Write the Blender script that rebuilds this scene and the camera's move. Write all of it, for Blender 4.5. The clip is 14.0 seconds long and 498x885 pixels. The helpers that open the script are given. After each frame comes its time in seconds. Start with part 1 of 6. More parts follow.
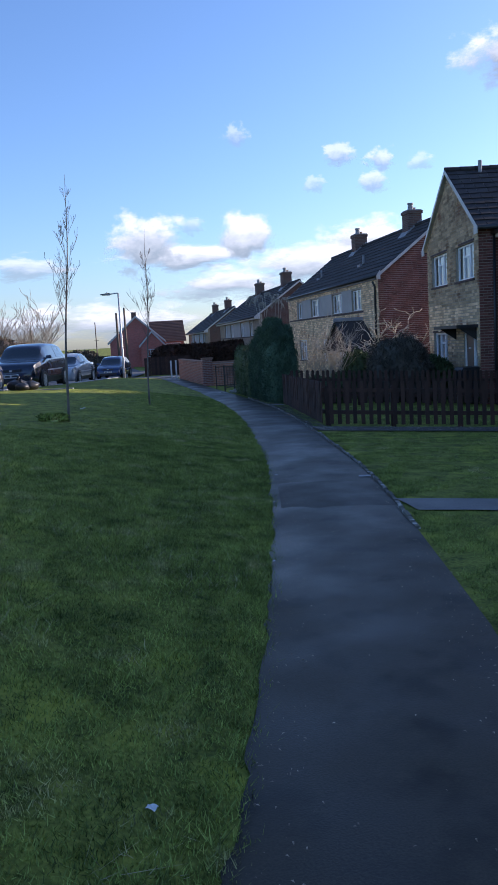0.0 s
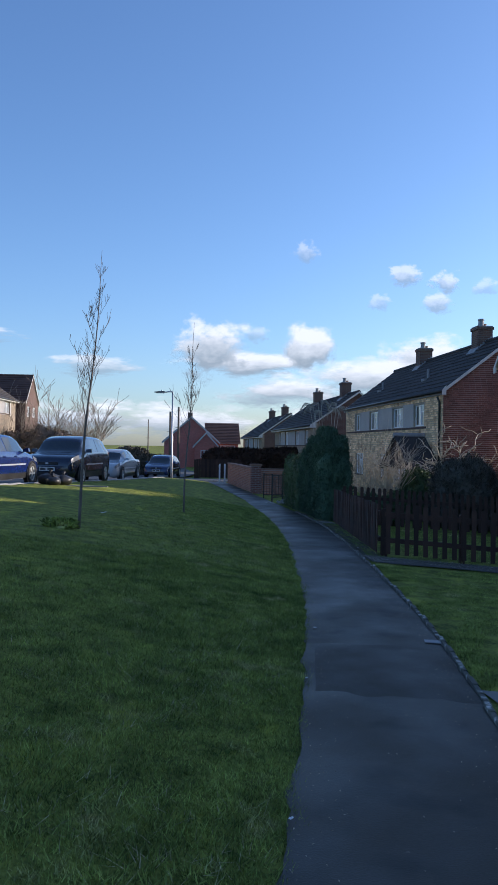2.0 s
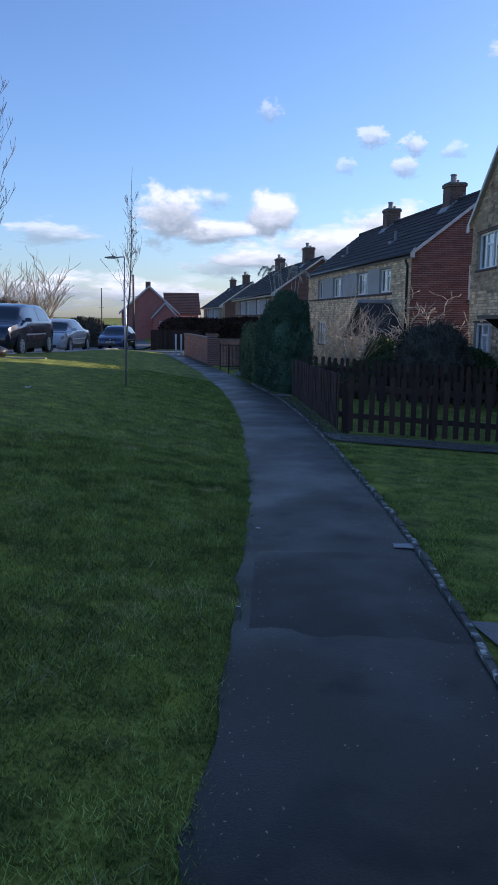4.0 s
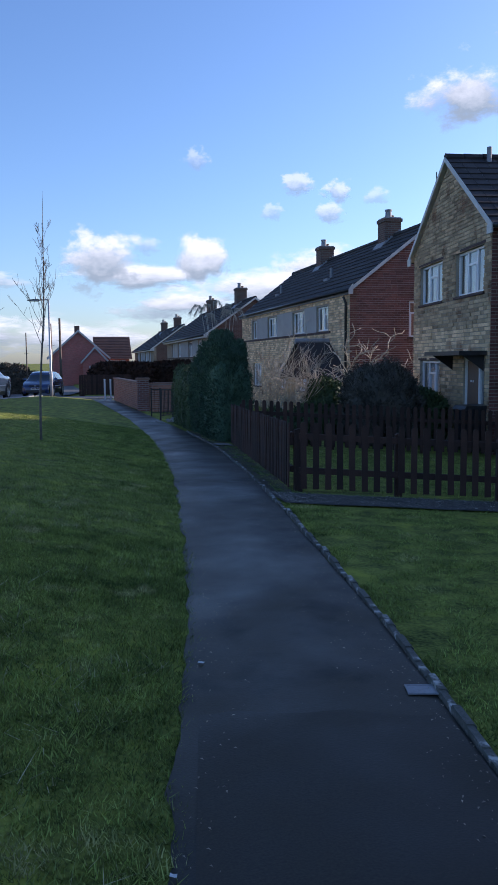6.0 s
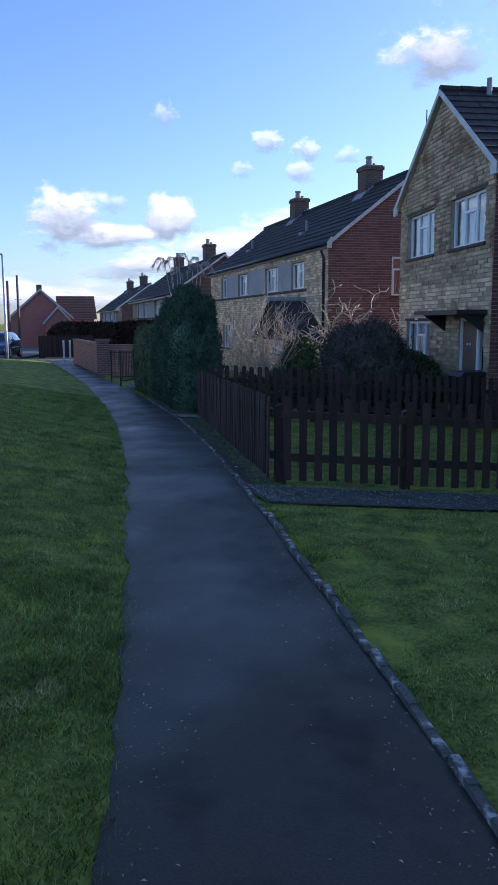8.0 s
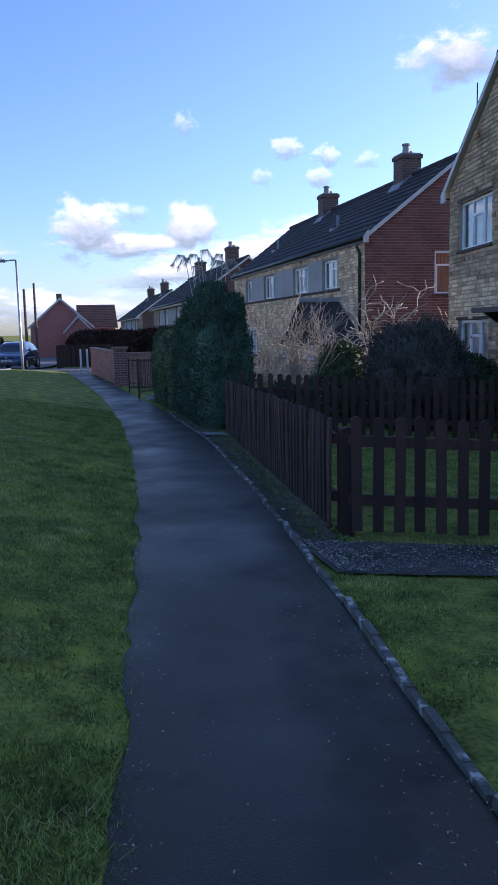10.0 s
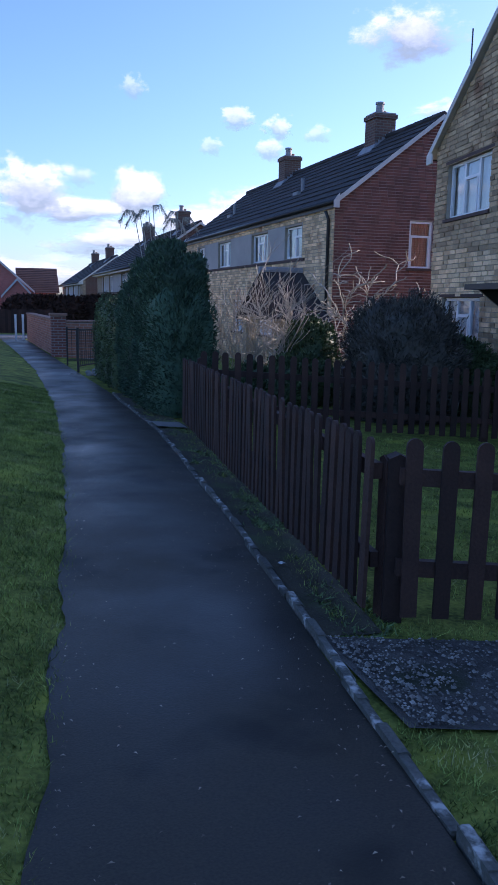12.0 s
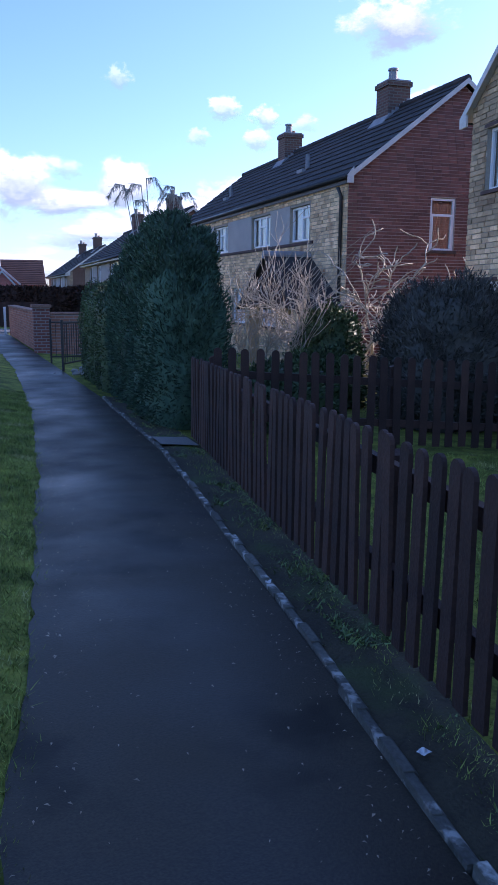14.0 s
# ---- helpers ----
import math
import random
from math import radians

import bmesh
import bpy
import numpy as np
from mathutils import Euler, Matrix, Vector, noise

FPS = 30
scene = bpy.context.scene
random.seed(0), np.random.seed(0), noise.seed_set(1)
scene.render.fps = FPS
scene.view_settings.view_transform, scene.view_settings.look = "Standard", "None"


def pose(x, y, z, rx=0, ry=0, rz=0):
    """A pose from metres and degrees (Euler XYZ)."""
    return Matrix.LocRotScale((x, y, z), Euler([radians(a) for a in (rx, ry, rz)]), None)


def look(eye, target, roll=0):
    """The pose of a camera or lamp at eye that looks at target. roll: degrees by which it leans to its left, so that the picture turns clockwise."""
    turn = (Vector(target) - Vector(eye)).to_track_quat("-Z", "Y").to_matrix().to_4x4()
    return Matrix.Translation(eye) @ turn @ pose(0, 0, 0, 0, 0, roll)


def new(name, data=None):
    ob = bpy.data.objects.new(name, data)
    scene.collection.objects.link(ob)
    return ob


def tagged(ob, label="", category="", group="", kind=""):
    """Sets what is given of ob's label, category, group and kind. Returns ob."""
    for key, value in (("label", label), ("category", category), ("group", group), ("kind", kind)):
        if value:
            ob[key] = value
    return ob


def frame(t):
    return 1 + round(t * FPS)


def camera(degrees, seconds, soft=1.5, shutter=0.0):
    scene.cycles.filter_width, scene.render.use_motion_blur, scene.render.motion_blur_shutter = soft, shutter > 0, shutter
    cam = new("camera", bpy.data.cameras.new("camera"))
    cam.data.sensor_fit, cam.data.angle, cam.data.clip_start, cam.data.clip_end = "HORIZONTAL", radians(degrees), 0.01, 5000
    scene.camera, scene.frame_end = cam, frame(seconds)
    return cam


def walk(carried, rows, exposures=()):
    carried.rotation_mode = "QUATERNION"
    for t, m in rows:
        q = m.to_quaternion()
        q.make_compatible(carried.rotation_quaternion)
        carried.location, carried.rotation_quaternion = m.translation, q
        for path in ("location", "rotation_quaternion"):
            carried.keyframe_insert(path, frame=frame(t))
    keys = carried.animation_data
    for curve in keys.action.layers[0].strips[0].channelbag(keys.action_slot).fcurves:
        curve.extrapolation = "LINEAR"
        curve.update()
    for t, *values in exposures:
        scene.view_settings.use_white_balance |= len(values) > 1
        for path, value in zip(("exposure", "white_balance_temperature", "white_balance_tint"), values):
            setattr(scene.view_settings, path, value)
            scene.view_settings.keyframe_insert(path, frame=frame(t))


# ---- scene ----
cam = camera(35.0, 14.0)
METRES, EYE, TILT, LEAN, TURN = 13.889, 1.5, -4.07, 1.97, -9.84
ROWS = [
    (0.0, 0.0, 0.0, 0.0, -0.08, -3.38, 1.33),
    (0.5, -0.0029, 0.0428, 0.0029, 14.85, -3.21, -1.03),
    (1.0, -0.001, 0.0852, 0.0075, 22.55, -1.15, -1.9),
    (1.5, 0.0048, 0.122, 0.0095, 20.96, -0.15, -1.6),
    (2.0, 0.009, 0.1456, 0.0123, 3.67, 4.22, -3.1),
    (2.5, 0.0104, 0.1629, 0.0096, 1.56, -0.88, -1.94),
    (3.0, 0.0152, 0.1933, 0.0094, 1.8, -4.95, -3.67),
    (5.5, 0.0207, 0.359, 0.0179, -0.84, -3.61, -0.23),
    (6.0, 0.0199, 0.3919, 0.0195, -3.72, -1.7, -1.18),
    (6.5, 0.0234, 0.4295, 0.0188, -7.02, -2.05, -0.42),
    (7.0, 0.0253, 0.4662, 0.0218, -4.69, -4.18, -0.72),
    (7.5, 0.0272, 0.5027, 0.0256, -6.9, -4.41, -2.09),
    (8.0, 0.0293, 0.5387, 0.0272, -5.94, -4.4, -1.26),
    (10.5, 0.0287, 0.7301, 0.0331, -4.29, -3.79, -0.4),
    (11.0, 0.0286, 0.7692, 0.0356, -7.81, -3.32, -1.24),
    (11.5, 0.0274, 0.8078, 0.0383, -8.22, -4.83, -2.34),
    (12.0, 0.0239, 0.8449, 0.0393, -8.35, -5.78, -2.32),
    (12.5, 0.024, 0.8833, 0.0398, -8.08, -6.91, -1.79),
    (13.0, 0.0199, 0.9141, 0.0419, -7.8, -5.07, -1.7),
    (13.5, 0.0205, 0.9573, 0.0414, -10.11, -5.06, -1.7),
    (14.0, 0.0199, 0.9939, 0.0438, -9.09, -6.37, -1.7),
]
walk(cam, [(t, pose(0, 0, EYE, TILT, LEAN, TURN) @ pose(METRES * x, METRES * y, METRES * z, 90 + pitch, roll, yaw)) for t, x, y, z, yaw, pitch, roll in ROWS],
     exposures=[(0.0, 0.56, 5600, 21), (0.5, 0.50, 5500, 15), (1.5, 0.48, 5500, 13), (2.0, 0.34, 5600, 15), (3.0, 0.36, 5600, 19), (5.5, 0.42, 5600, 21), (6.5, 0.47, 5600, 22), (8.0, 0.60, 5550, 24), (10.5, 0.66, 5500, 26), (12.0, 0.72, 5400, 28), (13.0, 0.90, 5350, 31), (13.5, 0.76, 5350, 29), (14.0, 0.94, 5350, 31)])
# world, sun, sky ------------------------------------------------------------
SUN_AZ, SUN_EL = 74.0, 17.0          # clockwise from +y, above the horizon
world = bpy.data.worlds.new("sky")
scene.world = world
world.use_nodes = True
wn = world.node_tree.nodes
sky = wn.new("ShaderNodeTexSky")
sky.sky_type = "NISHITA"
sky.sun_disc = False
sky.sun_elevation, sky.sun_rotation = radians(SUN_EL), radians(SUN_AZ)
sky.air_density, sky.dust_density, sky.ozone_density = 1.0, 0.9, 3.6
wn["Background"].inputs[1].default_value = 0.15
world.node_tree.links.new(sky.outputs[0], wn["Background"].inputs[0])
sun = new("sun", bpy.data.lights.new("sun", "SUN"))
sun.data.energy, sun.data.angle, sun.data.color = 5.0, radians(0.6), (1.0, 0.82, 0.60)
sun_way = Vector((math.sin(radians(SUN_AZ)) * math.cos(radians(SUN_EL)), math.cos(radians(SUN_AZ)) * math.cos(radians(SUN_EL)), math.sin(radians(SUN_EL))))
sun.matrix_world = look(sun_way * 200, (0, 0, 0))


# materials -------------------------------------------------------------------
def surf(name, c1, c2, scale=3.0, rough=0.8, bump=0.2, fine=40.0, metal=0.0, stain=None, island=0.0, piece=0.0, spec=0.5, coat=0.0, big=0.6, vary=0.12):
    """Two colours mixed by coarse and fine noise, with bump, stains and variation from piece to piece."""
    m = bpy.data.materials.new(name)
    m.use_nodes = True
    n, l = m.node_tree.nodes, m.node_tree.links
    b = n["Principled BSDF"]
    tc = n.new("ShaderNodeTexCoord")
    n1, n2 = n.new("ShaderNodeTexNoise"), n.new("ShaderNodeTexNoise")
    n1.inputs["Scale"].default_value, n1.inputs["Detail"].default_value = scale, 5
    n2.inputs["Scale"].default_value, n2.inputs["Detail"].default_value = fine, 4
    l.new(tc.outputs["Object"], n1.inputs["Vector"])
    l.new(tc.outputs["Object"], n2.inputs["Vector"])
    add = n.new("ShaderNodeMath")
    add.operation = "MULTIPLY_ADD"
    l.new(n1.outputs[0], add.inputs[0])
    add.inputs[1].default_value = big
    sc = n.new("ShaderNodeMath")
    sc.operation = "MULTIPLY"
    sc.inputs[1].default_value = 1.0 - big
    l.new(n2.outputs[0], sc.inputs[0])
    l.new(sc.outputs[0], add.inputs[2])
    ramp = n.new("ShaderNodeValToRGB")
    ramp.color_ramp.elements[0].position, ramp.color_ramp.elements[1].position = 0.34, 0.66
    ramp.color_ramp.elements[0].color, ramp.color_ramp.elements[1].color = (*c1, 1), (*c2, 1)
    l.new(add.outputs[0], ramp.inputs[0])
    col = ramp.outputs[0]
    if stain:
        n3 = n.new("ShaderNodeTexNoise")
        n3.inputs["Scale"].default_value, n3.inputs["Detail"].default_value = stain[1], 6
        l.new(tc.outputs["Object"], n3.inputs["Vector"])
        r3 = n.new("ShaderNodeValToRGB")
        r3.color_ramp.elements[0].position, r3.color_ramp.elements[1].position = stain[2], stain[2] + 0.12
        l.new(n3.outputs[0], r3.inputs[0])
        mix = n.new("ShaderNodeMix")
        mix.data_type = "RGBA"
        l.new(r3.outputs[0], mix.inputs["Factor"])
        l.new(col, mix.inputs["A"])
        mix.inputs["B"].default_value = (*stain[0], 1)
        col = mix.outputs["Result"]
    for amount, source in ((island, "ShaderNodeNewGeometry"), (piece, "ShaderNodeObjectInfo")):
        if amount:
            src = n.new(source)
            hsv = n.new("ShaderNodeHueSaturation")
            mr = n.new("ShaderNodeMapRange")
            l.new(src.outputs["Random Per Island" if source.endswith("Geometry") else "Random"], mr.inputs[0])
            mr.inputs["To Min"].default_value, mr.inputs["To Max"].default_value = 1 - amount, 1 + amount
            l.new(mr.outputs[0], hsv.inputs["Value"])
            l.new(col, hsv.inputs["Color"])
            col = hsv.outputs[0]
    l.new(col, b.inputs["Base Color"])
    b.inputs["Metallic"].default_value, b.inputs["Specular IOR Level"].default_value = metal, spec
    b.inputs["Coat Weight"].default_value = coat
    b.inputs["Coat Roughness"].default_value = 0.06
    rr = n.new("ShaderNodeMapRange")
    rr.inputs["To Min"].default_value, rr.inputs["To Max"].default_value = max(0.03, rough - vary), min(1, rough + vary)
    l.new(n1.outputs[0], rr.inputs[0])
    l.new(rr.outputs[0], b.inputs["Roughness"])
    if bump:
        bp = n.new("ShaderNodeBump")
        bp.inputs["Strength"].default_value, bp.inputs["Distance"].default_value = bump, 0.02
        l.new(add.outputs[0], bp.inputs["Height"])
        l.new(bp.outputs[0], b.inputs["Normal"])
    return m


def brick_mat(name, c1, c2, mortar, w=0.225, h=0.075, rough=0.9, joint=0.012):
    """Brickwork for walls far away: courses with joints, taken along the wall."""
    m = surf(name, c1, c2, 1.2, rough, 0.0, 30.0)
    n, l = m.node_tree.nodes, m.node_tree.links
    b = n["Principled BSDF"]
    tc = n.new("ShaderNodeTexCoord")
    sep, com, sm = n.new("ShaderNodeSeparateXYZ"), n.new("ShaderNodeCombineXYZ"), n.new("ShaderNodeMath")
    l.new(tc.outputs["Object"], sep.inputs[0])
    l.new(sep.outputs[0], sm.inputs[0])
    l.new(sep.outputs[1], sm.inputs[1])
    l.new(sm.outputs[0], com.inputs[0])
    l.new(sep.outputs[2], com.inputs[1])
    br = n.new("ShaderNodeTexBrick")
    br.inputs["Scale"].default_value, br.inputs["Mortar Size"].default_value = 1.0, joint
    br.inputs["Brick Width"].default_value, br.inputs["Row Height"].default_value = w, h
    l.new(com.outputs[0], br.inputs["Vector"])
    br.inputs["Mortar"].default_value = (*mortar, 1)
    old = b.inputs["Base Color"].links[0].from_socket
    l.new(old, br.inputs["Color1"])
    dark = n.new("ShaderNodeHueSaturation")
    dark.inputs["Value"].default_value = 0.72
    l.new(old, dark.inputs["Color"])
    l.new(dark.outputs[0], br.inputs["Color2"])
    l.new(br.outputs["Color"], b.inputs["Base Color"])
    bp = n.new("ShaderNodeBump")
    bp.invert = True
    bp.inputs["Strength"].default_value, bp.inputs["Distance"].default_value = 0.5, 0.01
    l.new(br.outputs["Fac"], bp.inputs["Height"])
    l.new(bp.outputs[0], b.inputs["Normal"])
    return m


def glass_mat(name, tint, share):
    """Window glass: see-through, with a mirror gloss that grows at grazing angles."""
    m = bpy.data.materials.new(name)
    m.use_nodes = True
    n, l = m.node_tree.nodes, m.node_tree.links
    n.remove(n["Principled BSDF"])
    tr, gl, mx, fr, mr = n.new("ShaderNodeBsdfTransparent"), n.new("ShaderNodeBsdfGlossy"), n.new("ShaderNodeMixShader"), n.new("ShaderNodeFresnel"), n.new("ShaderNodeMapRange")
    tr.inputs[0].default_value = (*tint, 1)
    gl.inputs["Roughness"].default_value = 0.02
    fr.inputs[0].default_value = 1.5
    mr.inputs["To Min"].default_value = share
    l.new(fr.outputs[0], mr.inputs[0])
    l.new(mr.outputs[0], mx.inputs[0])
    l.new(tr.outputs[0], mx.inputs[1])
    l.new(gl.outputs[0], mx.inputs[2])
    l.new(mx.outputs[0], n["Material Output"].inputs[0])
    return m


M_GRASS = surf("lawn", (0.042, 0.058, 0.013), (0.280, 0.310, 0.060), 4.5, 0.95, 1.0, 42.0, stain=((0.30, 0.325, 0.050), 2.2, 0.56), spec=0.12, big=0.55)
M_BLADE = surf("grass_blade", (0.080, 0.122, 0.026), (0.385, 0.450, 0.105), 3.6, 0.7, 0.0, 14.0, island=0.6, spec=0.2, stain=((0.47, 0.43, 0.19), 2.7, 0.58), big=0.7)
M_STRAW = surf("dead_grass_stalk", (0.34, 0.29, 0.16), (0.58, 0.51, 0.31), 3.0, 0.8, 0.0, 20.0, island=0.4)
M_WEED = surf("weed_leaf", (0.070, 0.115, 0.034), (0.180, 0.245, 0.075), 5.0, 0.6, 0.0, 20.0, island=0.5)
M_TARMAC = surf("tarmac", (0.0165, 0.0140, 0.0088), (0.054, 0.045, 0.028), 1.3, 0.50, 0.16, 120.0, stain=((0.0130, 0.0115, 0.0060), 2.3, 0.51), spec=0.28, vary=0.38, big=0.55)
M_PATCH = surf("tarmac_patch", (0.0150, 0.0128, 0.0080), (0.046, 0.039, 0.025), 2.2, 0.56, 0.16, 120.0, spec=0.26, vary=0.3, big=0.55)
M_SOIL = surf("mossy_soil", (0.030, 0.025, 0.015), (0.080, 0.070, 0.038), 5.0, 0.95, 1.0, 60.0, stain=((0.060, 0.075, 0.024), 3.0, 0.52))
M_ROAD = surf("road_tarmac", (0.06, 0.06, 0.062), (0.10, 0.10, 0.10), 0.5, 0.75, 0.4, 90.0)
M_KERB = surf("kerb_concrete", (0.060, 0.060, 0.046), (0.165, 0.158, 0.135), 7.0, 0.9, 0.6, 60.0, stain=((0.50, 0.48, 0.43), 15.0, 0.555), piece=0.25)
M_SIDEPATH = surf("old_concrete", (0.15, 0.142, 0.13), (0.25, 0.24, 0.22), 2.0, 0.92, 0.3, 60.0)
M_CONC = surf("concrete", (0.20, 0.20, 0.19), (0.33, 0.32, 0.30), 2.0, 0.9, 0.3, 60.0, piece=0.12)
M_GRAVEL = surf("gravel_bed", (0.040, 0.037, 0.031), (0.115, 0.105, 0.088), 9.0, 0.95, 1.0, 90.0, stain=((0.036, 0.042, 0.020), 2.6, 0.54))
M_STONE = surf("pebble", (0.075, 0.070, 0.060), (0.28, 0.26, 0.225), 8.0, 0.9, 0.2, 60.0, island=0.7)
M_LEAFLIT = surf("dead_leaf", (0.16, 0.115, 0.07), (0.42, 0.35, 0.26), 9.0, 0.8, 0.1, 60.0, island=0.6)
M_FENCE = surf("stained_timber", (0.032, 0.0150, 0.0105), (0.074, 0.036, 0.024), 5.0, 0.8, 0.4, 70.0, piece=0.4)
M_STONEWALL = surf("buff_stone_block", (0.44, 0.300, 0.165), (0.72, 0.545, 0.330), 1.1, 0.95, 0.7, 26.0, island=0.36, piece=0.38, stain=((0.30, 0.165, 0.088), 1.5, 0.55))
M_MORTAR = surf("mortar", (0.27, 0.23, 0.17), (0.38, 0.33, 0.26), 3.0, 0.95, 0.3, 60.0)
M_MORTAR_R = surf("red_wall_mortar", (0.34, 0.27, 0.25), (0.46, 0.38, 0.35), 3.0, 0.95, 0.3, 60.0)
M_REDBRICK = surf("red_brick", (0.17, 0.068, 0.056), (0.27, 0.115, 0.090), 2.0, 0.92, 0.4, 40.0, island=0.30, piece=0.3)
M_REDFAR = brick_mat("red_brickwork", (0.21, 0.075, 0.055), (0.30, 0.115, 0.085), (0.30, 0.24, 0.21))
M_DARKFAR = brick_mat("brown_brickwork", (0.10, 0.050, 0.042), (0.15, 0.075, 0.06), (0.15, 0.12, 0.10))
M_ORANGE = brick_mat("orange_brickwork", (0.36, 0.190, 0.075), (0.45, 0.255, 0.110), (0.40, 0.28, 0.16))
M_BUFFAR = brick_mat("buff_brickwork", (0.27, 0.21, 0.15), (0.40, 0.32, 0.23), (0.22, 0.19, 0.15), 0.34, 0.105)
M_PINK = brick_mat("new_red_brickwork", (0.52, 0.15, 0.12), (0.64, 0.21, 0.17), (0.42, 0.22, 0.18))
M_RENDER = surf("grey_render", (0.33, 0.315, 0.29), (0.44, 0.42, 0.39), 1.1, 0.95, 0.2, 70.0)
M_BEIGE = surf("beige_render", (0.33, 0.255, 0.19), (0.41, 0.32, 0.245), 1.1, 0.95, 0.2, 70.0)
M_PALE = surf("pale_grey_render", (0.34, 0.33, 0.325), (0.42, 0.41, 0.40), 1.1, 0.95, 0.2, 70.0)
M_TILE = surf("roof_tile", (0.020, 0.017, 0.017), (0.044, 0.037, 0.035), 1.6, 0.85, 0.4, 30.0, island=0.30, piece=0.3, stain=((0.055, 0.056, 0.042), 3.0, 0.66))
M_TILEB = surf("brown_roof_tile", (0.085, 0.046, 0.038), (0.14, 0.08, 0.064), 1.2, 0.85, 0.3, 30.0, island=0.25)
M_WHITE = surf("white_upvc", (0.70, 0.71, 0.72), (0.82, 0.82, 0.82), 2.0, 0.35, 0.0, 40.0)
M_BARGE = surf("white_painted_board", (0.46, 0.45, 0.43), (0.66, 0.65, 0.62), 3.0, 0.6, 0.1, 50.0)
M_BLACK = surf("black_plastic", (0.012, 0.012, 0.013), (0.03, 0.03, 0.032), 4.0, 0.45, 0.05, 60.0)
M_IRON = surf("black_iron", (0.014, 0.014, 0.014), (0.04, 0.036, 0.034), 8.0, 0.55, 0.1, 80.0)
M_LEAD = surf("lead_flashing", (0.20, 0.20, 0.21), (0.34, 0.34, 0.35), 6.0, 0.7, 0.2, 60.0)
M_POT = surf("clay_pot", (0.22, 0.15, 0.11), (0.34, 0.25, 0.19), 5.0, 0.9, 0.2, 60.0)
M_CHIM = brick_mat("chimney_brickwork", (0.12, 0.062, 0.048), (0.17, 0.09, 0.07), (0.15, 0.13, 0.11))
M_DOORB = surf("brown_door", (0.14, 0.085, 0.055), (0.20, 0.12, 0.08), 3.0, 0.5, 0.1, 40.0)
# dark sheet behind windows: the gloom of an unlit room put into its colour
M_ROOM_DARK = surf("unlit_room_panel", (0.05, 0.05, 0.055), (0.10, 0.10, 0.10), 1.0, 0.9, 0.0, 10.0)
M_NET = surf("net_curtain", (0.66, 0.68, 0.72), (0.86, 0.87, 0.89), 4.0, 0.9, 0.2, 30.0)
M_BLIND = surf("brown_blind", (0.30, 0.20, 0.15), (0.38, 0.26, 0.20), 3.0, 0.8, 0.1, 30.0)
M_GLASS = glass_mat("window_glass", (0.93, 0.96, 0.97), 0.22)
M_STEEL = surf("galvanised_steel", (0.42, 0.42, 0.42), (0.60, 0.60, 0.60), 5.0, 0.45, 0.05, 50.0, metal=0.6)
M_LAMPHEAD = surf("grey_lamp_head", (0.20, 0.20, 0.21), (0.30, 0.30, 0.31), 5.0, 0.5, 0.05, 50.0)
M_BARK = surf("young_bark", (0.10, 0.082, 0.070), (0.24, 0.20, 0.17), 9.0, 0.9, 0.4, 60.0)
M_TWIG = surf("bare_twig", (0.20, 0.155, 0.115), (0.40, 0.33, 0.25), 6.0, 0.85, 0.2, 60.0)
M_PALETWIG = surf("pale_twig", (0.28, 0.235, 0.175), (0.54, 0.47, 0.37), 6.0, 0.8, 0.2, 60.0)
M_SCRUB = surf("dry_scrub_leaf", (0.13, 0.10, 0.075), (0.26, 0.20, 0.15), 1.5, 0.9, 0.0, 12.0, island=0.4, spec=0.2)
M_POLE = surf("old_pole_timber", (0.10, 0.075, 0.055), (0.19, 0.15, 0.11), 4.0, 0.9, 0.3, 50.0)
M_CONIFER = surf("conifer_leaf", (0.034, 0.070, 0.044), (0.085, 0.135, 0.075), 1.2, 0.75, 0.0, 12.0, island=0.55, spec=0.3)
M_PRIVET = surf("privet_leaf", (0.034, 0.060, 0.026), (0.095, 0.135, 0.048), 1.6, 0.65, 0.0, 12.0, island=0.6, spec=0.4)
M_BROWNBUSH = surf("dormant_bush_leaf", (0.058, 0.060, 0.050), (0.135, 0.118, 0.092), 2.0, 0.8, 0.0, 12.0, island=0.6, spec=0.2)
M_YELLOWBUSH = surf("golden_bush_leaf", (0.20, 0.23, 0.04), (0.36, 0.36, 0.08), 2.0, 0.7, 0.0, 12.0, island=0.4)
M_BEECH = surf("beech_hedge_leaf", (0.032, 0.019, 0.014), (0.085, 0.048, 0.032), 1.0, 0.8, 0.0, 12.0, island=0.5, spec=0.2)
M_CORE = surf("hedge_shade", (0.018, 0.026, 0.016), (0.036, 0.044, 0.026), 2.0, 0.95, 0.2, 20.0)
M_PLUME = surf("dry_plume", (0.30, 0.28, 0.23), (0.48, 0.45, 0.38), 4.0, 0.9, 0.0, 30.0, island=0.3)
M_TYRE = surf("tyre_rubber", (0.010, 0.010, 0.010), (0.022, 0.022, 0.022), 8.0, 0.75, 0.1, 60.0)
M_RIM = surf("alloy_rim", (0.55, 0.55, 0.54), (0.70, 0.70, 0.68), 6.0, 0.35, 0.0, 40.0, metal=0.5)
M_TINT = surf("car_glass", (0.010, 0.014, 0.016), (0.022, 0.028, 0.032), 0.8, 0.05, 0.0, 20.0, spec=0.9, coat=0.6, vary=0.02)
M_LENS = surf("headlamp_lens", (0.18, 0.19, 0.21), (0.32, 0.33, 0.35), 6.0, 0.12, 0.0, 30.0, metal=0.3)
M_REDLENS = surf("tail_lamp_lens", (0.35, 0.03, 0.03), (0.55, 0.10, 0.08), 6.0, 0.15, 0.0, 30.0)
